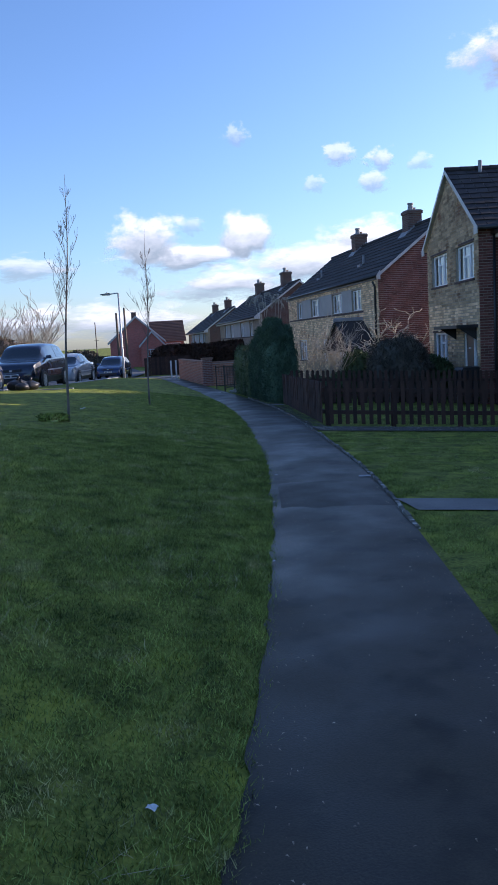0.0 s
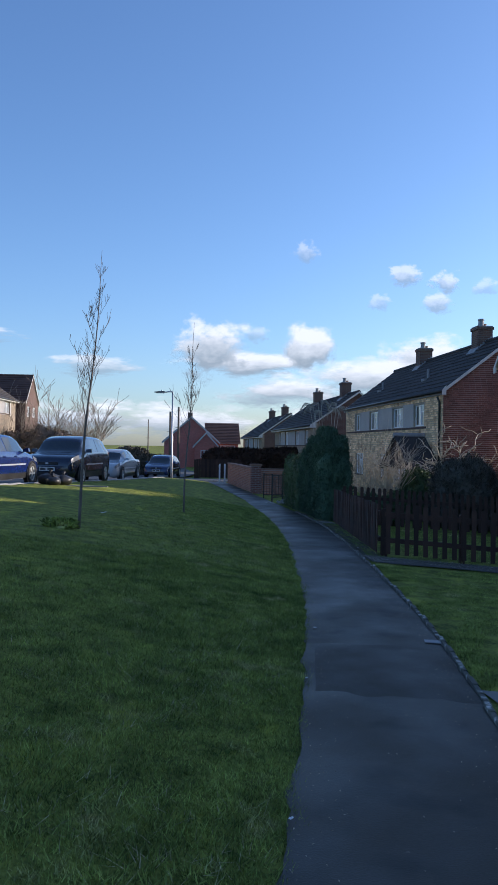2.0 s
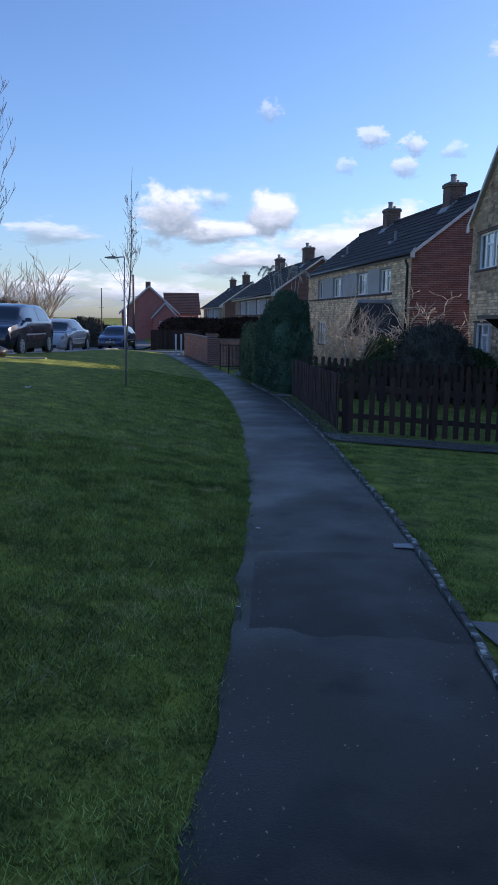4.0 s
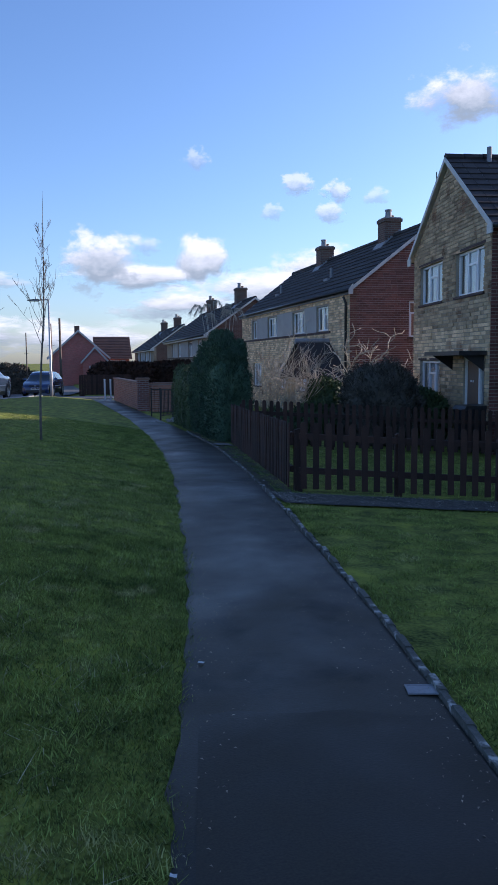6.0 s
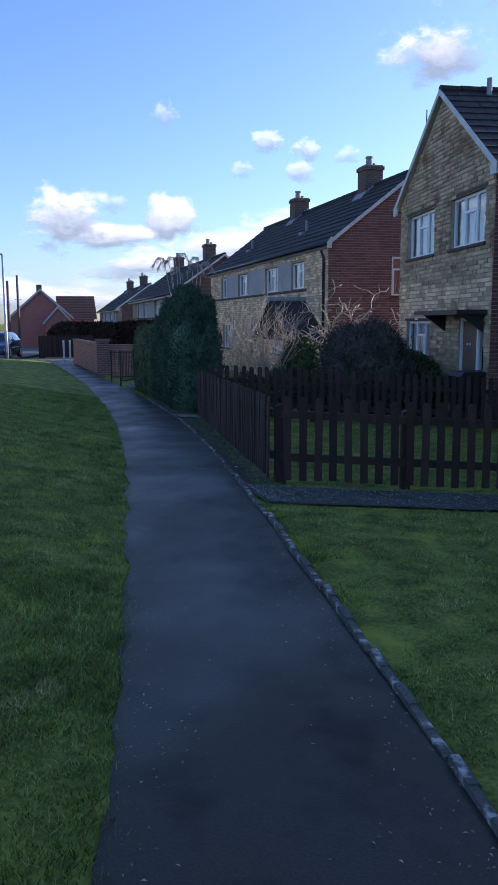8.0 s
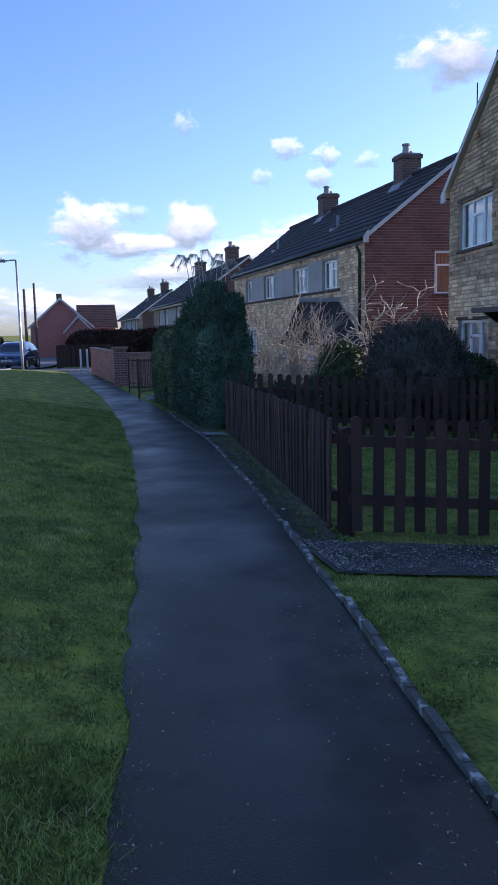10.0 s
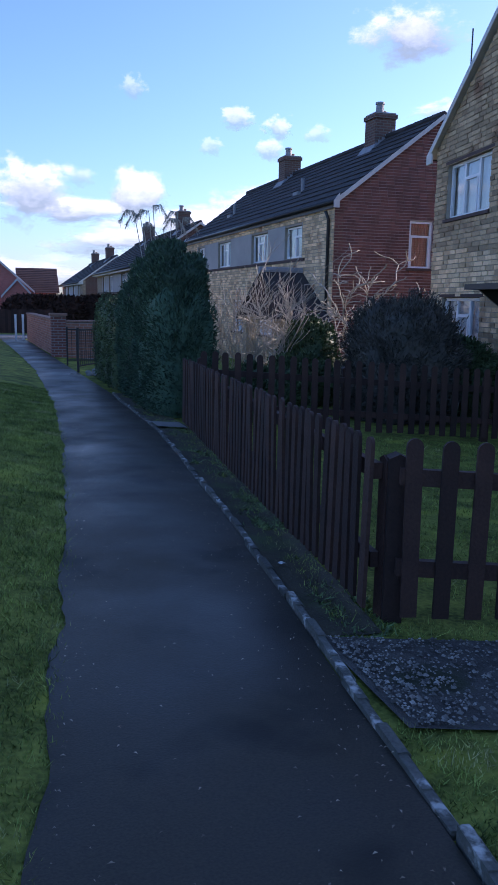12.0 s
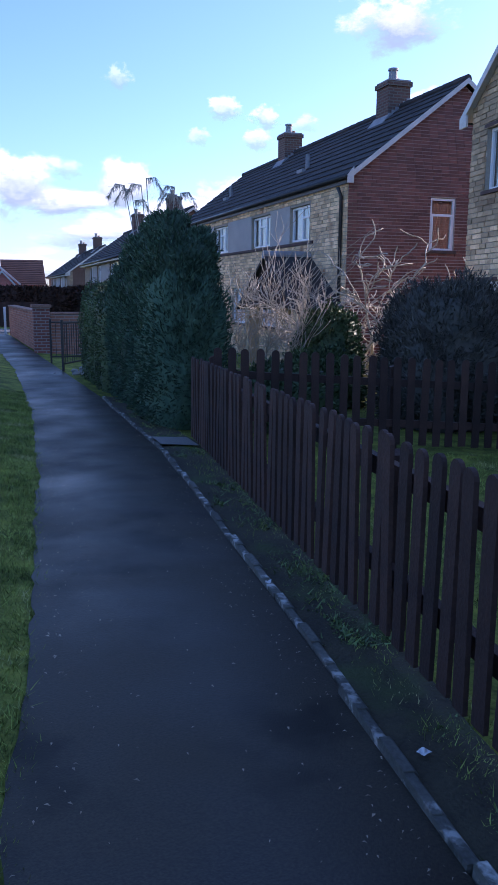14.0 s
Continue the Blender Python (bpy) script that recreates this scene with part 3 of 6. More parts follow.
def flashing(house, x, y, z, wx, wy, pitch):
    """Stepped lead round the foot of a chimney on a slope that falls towards -y."""
    for sd in (-1, 1):
        x0 = x + sd * (wx / 2 + 0.007) - 0.006
        lower, upper = [], []
        for i in range(6):
            ya, yb = y - wy / 2 + wy * i / 6, y - wy / 2 + wy * (i + 1) / 6
            za, zb = z - (y - ya) * pitch, z - (y - yb) * pitch
            lower += [(x0, ya, za - 0.05), (x0, yb, zb - 0.05)] if i == 5 else [(x0, ya, za - 0.05)]
            upper += [(x0, ya, za + 0.17), (x0, yb - 0.001, za + 0.17)]
        part("side_flashing", Geo().prism(lower + upper[::-1], (0.012, 0, 0)), M_LEAD, house)
    return part("apron_flashing", Geo().prism([(x - wx / 2 - 0.1, y - wy / 2 - 0.22, z - (wy / 2 + 0.22) * pitch + 0.015), (x - wx / 2 - 0.1, y - wy / 2 - 0.005, z - wy / 2 * pitch + 0.015), (x - wx / 2 - 0.1, y - wy / 2 - 0.005, z - wy / 2 * pitch + 0.13), (x - wx / 2 - 0.1, y - wy / 2 - 0.22, z - (wy / 2 + 0.22) * pitch + 0.035)], (wx + 0.2, 0, 0)), M_LEAD, house)


def gutter(house, p, q, r=0.055):
    return part("gutter", Geo().tube([p, q], r, 8), M_BLACK, house, smooth=True)


def ridge_line(house, p, q, mat):
    p, q = Vector(p), Vector(q)
    n = max(2, int((q - p).length / 0.45))
    g = Geo()
    for i in range(n):
        g.tube([p + (q - p) * (i / n), p + (q - p) * ((i + 0.97) / n)], [0.115, 0.105], 8)
    return part("ridge_tiles", g, mat, house)


def terrace(name, m, L, D, eave, ridge, front, side, roof_mat, label, group, wins, panels, low, chims, near=False, gable_win=None, doors=(), low_wins=(), extra=True, oh=0.30):
    """A two-storey block with its ridge along the front. Local x runs along the front, y inwards, z up from its footing."""
    h = thing(name, m, label, "house", group)
    T = 0.25
    I = Matrix()
    ow = [(a, b, low[0], low[1]) for a, b in wins]
    dw = [(a, b, 0.15, 2.15) for a, b in doors]
    lw = [(a, b, 1.0, 2.1) for a, b in low_wins]
    g = Geo()
    wall_sheet(g, 0, L, -0.3, eave, ow + dw + lw, lambda u, d, z: (u, d * T, z))
    part("front_wall", g, M_MORTAR if near else front, h)
    pitch = (ridge - eave) / (D / 2)
    # gable walls
    for k, x in ((0, 0.0), (1, L - T)):
        gw = [gable_win] if gable_win and k == 1 else []
        g = Geo()
        wall_sheet(g, T, D, -0.3, eave, gw, lambda u, d, z: (x + d * T, u, z))
        g.prism([(x, 0.0, eave), (x, D, eave), (x, D / 2, ridge - 0.06)], (T, 0, 0))
        part("gable_wall", g, M_MORTAR_R if near and k == 1 else side, h)
    part("back_wall", Geo().box(T, L - T, D - T, D, -0.3, eave), side, h)
    if near:
        g = Geo()
        blank = [(a, b, c, d) for a, b, c, d in panels]
        courses(g, 0.0, L, -0.1, eave - 0.02, ow + dw + lw + blank, 0.25, 0.088, 0.012, I, rough=0.7)
        part("stonework", g, M_STONEWALL, h, "rough buff stone courses")["kind"] = "stuff"
        g = Geo()
        mg = Matrix.Translation((L, 0, 0)) @ pose(0, 0, 0, 0, 0, 90)
        courses(g, 0.0, D, -0.1, eave, [(o[0], o[1], o[2], o[3]) for o in ([gable_win] if gable_win else [])], 0.225, 0.075, 0.012, mg, slope=(D / 2, ridge - 0.05, D / 2))
        part("brickwork", g, M_REDBRICK, h, "dark red brick courses with pale joints")["kind"] = "stuff"
    for a, b, c, d in panels:
        for e in holes(a, b, c, d, ow):
            if e[3] - e[2] > 0.2:
                part("render_panel", Geo().box(e[0], e[1], -0.02, -0.003, e[2], e[3]), panels[(a, b, c, d)], h)
    if extra:
        part("string_course", Geo().box(0.3, L - 1.9, -0.05, -0.004, low[0] - 0.1, low[0] - 0.03), M_DARKSILL, h)
    for i, (a, b) in enumerate(wins):
        window(h, I, a + 0.01, b - 0.01, low[0], low[1] - 0.01, 2 if b - a < 1.4 else 3, True, sill=False)
    for a, b in low_wins:
        window(h, I, a + 0.01, b - 0.01, 1.0, 2.09, 3, True)
    for a, b in doors:
        d = part("door", Geo().box(a + 0.06, b - 0.06, 0.08, 0.13, 0.15, 2.05).box(a + 0.18, b - 0.18, 0.065, 0.08, 0.35, 1.0), M_DOORB if near else M_WHITE, h)
        part("door_frame", Geo().box(a, a + 0.06, 0.05, 0.14, 0.15, 2.14).box(b - 0.06, b, 0.05, 0.14, 0.15, 2.14).box(a + 0.06, b - 0.06, 0.05, 0.14, 2.06, 2.14), M_WHITE, d)
        part("handle", Geo().box(a + 0.12, a + 0.15, 0.03, 0.08, 1.02, 1.14), M_STEEL, d)
        part("canopy", Geo().box(a - 0.4, b + 0.4, -0.7, -0.002, 2.25, 2.37), M_BLACK, h)
    if gable_win:
        mg = Matrix.Translation((L, 0, 0)) @ pose(0, 0, 0, 0, 0, 90)
        window(h, mg, gable_win[0] + 0.01, gable_win[1] - 0.01, gable_win[2], gable_win[3] - 0.01, 1, True, M_BLIND, 0.03)
    # flat dark panel in place of a shaded interior
    part("dark_room_panel", Geo().box(0.3, L - 0.3, 0.55, 0.6, 0, eave), M_ROOM_DARK, h)
    # roof
    ov = 0.14
    sl = math.hypot(D / 2 + oh, (D / 2 + oh) * pitch)
    g = Geo()
    ze = eave + 0.05 - oh * pitch
    up = Vector((0, 1, pitch)).normalized()
    tiled(g, (-ov, -oh, ze), (1, 0, 0), L + 2 * ov, up, sl, 0.3 if near else L + 2 * ov, 0.33)
    tiled(g, (L + ov, D + oh, ze), (-1, 0, 0), L + 2 * ov, Vector((0, -1, pitch)), sl, L + 2 * ov, 0.33)
    rf = part("roof", g, roof_mat, h)
    if near:
        rf["kind"] = "stuff"
    zr = eave + 0.05 + D / 2 * pitch
    for y0 in (-oh, D + oh):
        part("roof_felt", Geo().prism([(-ov, y0, ze - 0.05), (-ov, y0, ze - 0.006), (-ov, D / 2, zr - 0.006), (-ov, D / 2, zr - 0.05)], (L + 2 * ov, 0, 0)), M_BLACK, rf)
    zr = eave + 0.05 + D / 2 * pitch
    rt = ridge_line(h, (-ov, D / 2, zr), (L + ov, D / 2, zr), roof_mat)
    for x in (-ov - 0.022, L + ov + 0.002):
        for s in (0, 1):
            y0 = -oh - 0.03 if s == 0 else D + oh + 0.03
            z0 = ze - 0.03 * pitch
            part("bargeboard", Geo().prism([(x, y0, z0 - 0.10), (x, y0, z0 + 0.03), (x, D / 2, zr + 0.02), (x, D / 2, zr - 0.10)], (0.02, 0, 0)), M_BARGE, h)
        part("box_end", Geo().prism([(x, -oh - 0.03, ze - 0.16), (x, -oh - 0.03, ze + 0.0), (x, 0.05, ze + 0.2), (x, 0.05, ze - 0.16)], (0.021, 0, 0)), M_BARGE, h)
    part("fascia", Geo().box(-ov, L + ov, -oh + 0.005, -oh + 0.03, ze - 0.16, ze + 0.01), M_BARGE if not near else M_BLACK, h)
    part("soffit", Geo().box(-ov, L + ov, -oh + 0.03, 0.0, ze - 0.15, ze - 0.13), M_BLACK if near else M_BARGE, h)
    gutter(h, (-ov, -oh - 0.05, ze - 0.02), (L + ov, -oh - 0.05, ze - 0.02))
    for cx, wx, top in chims:
        chimney(h, cx, D / 2 - 0.1, zr - 0.75, zr + top, wx, 0.64, ((-0.22 * wx / 0.7, 0.16, 0.16, 0.10, M_POT), (0.18 * wx / 0.7, -0.12, 0.30, 0.12, M_LEAD)))
        flashing(h, cx, D / 2 - 0.1, zr - 0.02 - 0.1 * pitch, wx, 0.64, pitch)
    return h


def gabled(name, m, W, D, eave, ridge, wall, roof_mat, label, group, ups, lows, door, near=False, side_mat=None):
    """A wing with its gable to the front: local x along the front, y inwards."""
    h = thing(name, m, label, "house", group)
    T, I = 0.25, Matrix()
    ops = ups + lows + ([door] if door else [])
    g = Geo()
    wall_sheet(g, 0, W, -0.3, eave, ops, lambda u, d, z: (u, d * T, z))
    g.prism([(0, 0.0, eave), (W, 0.0, eave), (W / 2, 0.0, ridge - 0.06)], (0, T, 0))
    part("front_wall", g, M_MORTAR if near else wall, h)
    sm = side_mat or wall
    for x in (0, W - T):
        part("side_wall", Geo().box(x, x + T, T, D, -0.3, eave), M_MORTAR_R if near else sm, h)
    part("back_wall", Geo().box(T, W - T, D - T, D, -0.3, eave), sm, h)
    if near:
        g, pieces = Geo(), []
        courses(g, 0.0, W, -0.1, eave, ops, 0.25, 0.088, 0.012, I, slope=(W / 2, ridge - 0.05, W / 2), rough=0.7, pieces=pieces)
        for pg in pieces:
            part("stone", pg, M_STONEWALL, h)
        part("stonework", g, M_STONEWALL, h, "rough buff stone courses")["kind"] = "stuff"
        for mg in (Matrix.Translation((W, 0, 0)) @ pose(0, 0, 0, 0, 0, 90), Matrix.Translation((0, D, 0)) @ pose(0, 0, 0, 0, 0, -90)):
            g = Geo()
            courses(g, 0.0, D, -0.1, eave - 0.05, [], 0.225, 0.075, 0.012, mg)
            part("brickwork", g, M_REDBRICK, h, "dark red brick courses with pale joints")["kind"] = "stuff"
    for a, b, c, d in ups + lows:
        window(h, I, a + 0.01, b - 0.01, c, d - 0.01, 3, True, sill=True)
    if near:
        for a, b, c, d in ups + lows:
            part("lintel", Geo().box(a - 0.1, b + 0.1, -0.02, -0.004, d + 0.005, d + 0.06), M_DARKSILL, h)
    if door:
        a, b, c, d = door
        s = a + (b - a) * 0.64
        dd = part("door", Geo().box(a + 0.06, s, 0.08, 0.13, c, d - 0.07).box(a + 0.16, s - 0.1, 0.066, 0.08, c + 0.2, c + 0.9), M_DOORB, h)
        part("door_frame", Geo().box(a, a + 0.06, 0.04, 0.14, c, d).box(b - 0.06, b, 0.04, 0.14, c, d).box(a + 0.06, b - 0.06, 0.04, 0.14, d - 0.06, d).box(s, s + 0.06, 0.04, 0.14, c, d - 0.06).box(s + 0.06, b - 0.06, 0.05, 0.13, c, c + 0.45), M_WHITE, dd)
        part("pane", Geo().add([(s + 0.06, 0.09, c + 0.45), (b - 0.06, 0.09, c + 0.45), (b - 0.06, 0.09, d - 0.06), (s + 0.06, 0.09, d - 0.06)], [(0, 1, 2, 3)]), M_GLASS, dd)
        part("house_number", Geo().box(a + 0.28, a + 0.38, 0.060, 0.064, d - 0.55, d - 0.50).box(a + 0.42, a + 0.5, 0.060, 0.064, d - 0.55, d - 0.50), M_PAPER, dd)
        part("letter_box", Geo().box(a + 0.24, a + 0.5, 0.060, 0.066, c + 0.98, c + 1.04), M_STEEL, dd)
        cn = part("canopy", Geo().box(a - 1.0, b + 0.12, -0.62, -0.015, d + 0.06, d + 0.15), M_BLACK, h)
        for x in (a - 0.75, b - 0.08):
            part("bracket", Geo().prism([(x, -0.5, d + 0.06), (x, -0.016, d + 0.06), (x, -0.016, d - 0.28)], (0.05, 0, 0)), M_BLACK, cn)
    # flat dark panel standing for the shade indoors
    part("dark_room_panel", Geo().box(0.3, W - 0.3, 0.55, 0.6, 0, eave), M_ROOM_DARK, h)
    oh, ov = 0.25, 0.11
    pitch = (ridge - eave) / (W / 2)
    ze = eave + 0.05 - oh * pitch
    sl = math.hypot(W / 2 + oh, (W / 2 + oh) * pitch)
    g = Geo()
    tiles = [] if near else None
    tiled(g, (W + oh, -ov, ze), (0, 1, 0), D + 2 * ov, Vector((-1, 0, pitch)), sl, 0.3 if near else D + 2 * ov, 0.33, pieces=tiles)
    tiled(g, (-oh, D + ov, ze), (0, -1, 0), D + 2 * ov, Vector((1, 0, pitch)), sl, 0.3 if near else D + 2 * ov, 0.33)
    rf = part("roof", g, roof_mat, h)
    if near:
        rf["kind"] = "stuff"
        for tg in tiles:
            part("roof_tile", tg, roof_mat, h)
    zr = eave + 0.05 + W / 2 * pitch
    for x0 in (-oh, W + oh):
        part("roof_felt", Geo().prism([(x0, -ov, ze - 0.05), (x0, -ov, ze - 0.006), (W / 2, -ov, zr - 0.006), (W / 2, -ov, zr - 0.05)], (0, D + 2 * ov, 0)), M_BARGE, rf)
    ridge_line(h, (W / 2, -ov, zr), (W / 2, D + ov, zr), roof_mat)
    for y in (-ov - 0.022, D + ov + 0.002):
        for x0 in (-oh - 0.03, W + oh + 0.03):
            z0 = ze - 0.03 * pitch
            part("bargeboard", Geo().prism([(x0, y, z0 - 0.11), (x0, y, z0 + 0.03), (W / 2, y, zr + 0.03), (W / 2, y, zr - 0.09)], (0, 0.02, 0)), M_BARGE, h)
    for s in (-1, 1):
        x0 = W / 2 + s * (W / 2 + oh + 0.05)
        gutter(h, (x0, -ov, ze - 0.02), (x0, D + ov, ze - 0.02))
        xa, xb = sorted((W / 2 + s * (W / 2 + oh + 0.03), W / 2 + s * (W / 2 + 0.01)))
        part("box_end", Geo().box(xa, xb, -ov - 0.024, -ov + 0.01, ze - 0.17, ze + 0.02), M_BARGE, h)
    return h


BUFF = M_BUFFAR
house_one = gabled("house", pose(10.9, 25.95, -0.82, 0, 0, -98.5), 5.5, 8.5, 5.07, 6.95, M_STONEWALL, M_TILE, "buff stone gable house with red brick sides and white windows", "houses beside the footpath",
                   [(0.56, 2.38, 3.65, 4.66), (3.34, 5.1, 3.65, 4.66)], [(0.60, 2.30, 1.14, 2.17)], (3.95, 5.25, 0.12, 2.22), near=True)
part("downpipe", Geo().tube([(5.58, 0.40, 4.75), (5.58, 0.40, 0.0)], 0.04, 8), M_BLACK, house_one, smooth=True)
part("roof_vent", Geo().tube([(2.95, 0.9, 6.75), (2.95, 0.9, 7.22)], 0.06, 10).box(2.86, 3.06, 0.78, 1.0, 6.70, 6.80), M_LEAD, house_one)
part("aerial", Geo().tube([(-0.12, 0.62, 4.2), (-0.12, 0.62, 7.35)], 0.016, 6).box(-0.13, -0.012, 0.60, 0.64, 4.3, 4.34), M_IRON, house_one)

W2 = [(2.2, 3.25), (5.2, 6.85), (9.2, 10.85), (12.32, 13.68)]
terrace("house", pose(10.6, 46.0, -0.82, 0, 0, -90), 15.8, 5.7, 4.52, 6.70, M_STONEWALL, M_REDBRICK, M_TILE, "semi-detached house of buff stone with a red brick gable end", "houses beside the footpath",
        W2, {(2.1, 13.7, 3.2, 4.2): M_RENDER}, (3.26, 4.14), ((5.25, 0.66, 0.66), (12.62, 0.66, 0.66)), near=True, oh=0.08, gable_win=(2.10, 2.78, 2.95, 4.15), doors=((13.25, 14.25),), low_wins=((7.2, 8.8), (2.4, 4.0), (10.0, 11.4)))
vent = bpy.data.objects["house.001"]
# gabled porch with dark boarded front and two stone pillars
PX, PH, PD, PE, PR = 13.75, 1.95, 1.15, 1.62, 2.80
for sd in (-1, 1):
    part("porch_roof", Geo().prism([(PX, -PD - 0.1, PR), (PX + sd * (PH + 0.2), -PD - 0.1, PE - 0.12), (PX + sd * (PH + 0.2), -PD - 0.1, PE - 0.05), (PX, -PD - 0.1, PR + 0.08)][::sd], (0, PD + 0.08, 0)), M_TILE, vent, "dark tiled porch slope")
    part("porch_pillar", Geo().box(PX + sd * (PH - 0.2) - 0.15, PX + sd * (PH - 0.2) + 0.15, -PD + 0.06, -PD + 0.36, -0.2, PE), M_STONEWALL, vent, "buff stone porch pillar")
for k in range(26):
    u = PX - PH + (k + 0.5) * 2 * PH / 26
    top = PR - 0.03 - (PR - PE) * abs(u - PX) / PH
    part("porch_board", Geo().box(u - PH / 26 + 0.004, u + PH / 26 - 0.004, -PD + 0.0, -PD + 0.03, PE - 0.02, max(top, PE + 0.02)), M_FENCE, vent)
part("porch_ridge", Geo().tube([(PX, -PD - 0.12, PR + 0.07), (PX, -0.02, PR + 0.07)], 0.10, 8), M_LEAD, vent, "grey lead ridge roll")
part("porch_step", Geo().box(PX - 1.0, PX + 1.0, -PD, -0.02, -0.2, 0.12), M_CONC, vent)
for x, y, z in ((10.8, 1.1, 5.38), (3.6, 1.1, 5.38)):
    part("roof_vent", Geo().tube([(x, y, z - 0.1), (x, y, z + 0.42)], 0.06, 10).box(x - 0.2, x + 0.2, y - 0.25, y + 0.2, z - 0.10, z + 0.0), M_LEAD, vent)
part("downpipe", Geo().tube([(15.55, -0.15, 4.3), (15.55, -0.06, 4.1), (15.55, -0.06, 0.0)], 0.04, 8), M_BLACK, vent, smooth=True)

W3 = [(3.0, 4.0), (6.0, 7.6), (11.0, 12.6), (15.0, 16.2)]
far_house = terrace("house", pose(9.9, 70.5, -1.55, 0, 0, -90), 18.6, 5.7, 4.66, 6.66, M_BUFFAR, M_DARKFAR, M_TILE, "distant semi-detached house with dark roof and white windows", "houses beside the footpath",
                    W3, {(2.8, 16.4, 3.2, 4.3): M_RENDER}, (3.26, 4.26), ((5.3, 0.8, 0.85), (15.2, 0.8, 0.85)), doors=((9.2, 10.1),), low_wins=((12.5, 14.0), (4.0, 5.5)))
far_house_b = terrace("house", pose(9.7, 97.0, -1.95, 0, 0, -90), 18.6, 5.7, 4.66, 6.66, M_BUFFAR, M_DARKFAR, M_TILE, "far semi-detached house with dark roof and pale panel", "houses beside the footpath",
                      W3, {(2.8, 16.4, 3.2, 4.3): M_PALE}, (3.26, 4.26), ((5.3, 0.8, 0.85), (15.2, 0.8, 0.85)), doors=((9.2, 10.1),), low_wins=((12.5, 14.0), (4.0, 5.5)))

# the row across the road
ROW = pose(-16.86, 33.5, 1.0, 0, 0, 86.1)
gabled("house", ROW @ pose(0, 0, 0), 4.9, 8.0, 4.95, 6.85, M_ORANGE, M_TILE, "sunlit orange brick gable house with white windows", "houses across the road",
       [(0.40, 2.0, 3.5, 4.55), (2.7, 4.25, 3.5, 4.55)], [(2.75, 4.2, 1.0, 2.2)], (0.35, 1.4, 0.1, 2.2), side_mat=M_DARKFAR)
terrace("house", ROW @ pose(4.95, 0.5, 0), 14.6, 6.6, 4.75, 7.0, M_REDFAR, M_REDFAR, M_TILE, "red brick terrace with beige and grey rendered band", "houses across the road",
        [(0.3, 1.2), (3.6, 5.2), (7.6, 9.2), (11.6, 13.2)], {(0.1, 7.0, 2.45, 3.3): M_BEIGE, (7.01, 14.5, 2.45, 3.3): M_PALE}, (3.35, 4.35), ((1.3, 0.75, 0.55), (8.8, 1.1, 0.55)), doors=((3.4, 4.4), (9.9, 10.8)), low_wins=((0.4, 1.4), (5.2, 6.6), (11.2, 12.8)))
gabled("house", ROW @ pose(19.6, 0, 0), 4.9, 8.0, 4.95, 6.85, M_ORANGE, M_TILE, "orange brick gable house at the end of the terrace", "houses across the road",
       [(0.40, 2.0, 3.5, 4.55), (2.7, 4.25, 3.5, 4.55)], [(2.75, 4.2, 1.0, 2.2)], (0.35, 1.4, 0.1, 2.2), side_mat=M_DARKFAR)
terrace("house", ROW @ pose(31.0, -0.3, -0.2), 13.0, 6.6, 4.75, 7.0, M_BUFFAR, M_DARKFAR, M_TILE, "dark brick house with a brown roof beyond the terrace", "houses across the road",
        [(1.0, 2.4), (4.6, 6.2), (9.5, 11.0)], {(0.6, 11.4, 3.2, 4.4): M_PALE}, (3.35, 4.35), ((1.5, 0.75, 0.7), (9.0, 0.9, 0.7)), doors=((3.4, 4.4),), low_wins=((6.0, 7.4),))
gabled("house", ROW @ pose(46.5, -0.6, -0.4), 5.2, 8.0, 5.0, 7.6, M_DARKFAR, M_TILEB, "far brown brick house with gable to the road", "houses across the road",
       [(0.6, 1.8, 3.5, 4.5), (2.9, 4.1, 3.5, 4.5)], [(2.8, 4.1, 1.0, 2.1)], None, side_mat=M_DARKFAR)
# the street goes on beside the walker, with an added house behind
adjoining = terrace("house", pose(10.80, 20.38, -0.75, 0, 0, -98.5), 15.0, 6.4, 4.9, 7.1, M_REDFAR, M_REDFAR, M_TILE, "red brick house adjoining the stone gable house", "houses beside the footpath",
        [(1.1, 2.2), (3.6, 5.2), (7.6, 9.2), (11.6, 13.2)], {(3.0, 14.5, 2.45, 3.3): M_BEIGE}, (3.5, 4.5), ((1.3, 0.75, 0.55), (8.8, 1.1, 0.55)), doors=((2.4, 3.4),), low_wins=((5.2, 6.6),))
part("wall_lamp", Geo().tube([(0.95, -0.12, 1.95), (0.95, -0.12, 2.02), (0.95, -0.12, 2.20), (0.95, -0.12, 2.26)], [0.03, 0.08, 0.09, 0.02], 8).box(0.93, 0.97, -0.12, -0.003, 2.18, 2.21), M_WHITE, adjoining)
# added house, never in view: closes the row against low sun
terrace("house", pose(8.6, 4.8, -0.3, 0, 0, -98.5), 16.0, 5.7, 4.66, 6.66, M_BUFFAR, M_REDFAR, M_TILE, "added unseen semi-detached house behind the walker, blocking low sun", "houses beside the footpath",
        W2, {(2.2, 13.8, 3.2, 4.3): M_RENDER}, (3.26, 4.26), ((5.6, 0.8, 0.6), (13.1, 0.8, 0.6)), doors=((10.4, 11.4),), low_wins=((12.4, 13.9), (2.4, 4.0)))

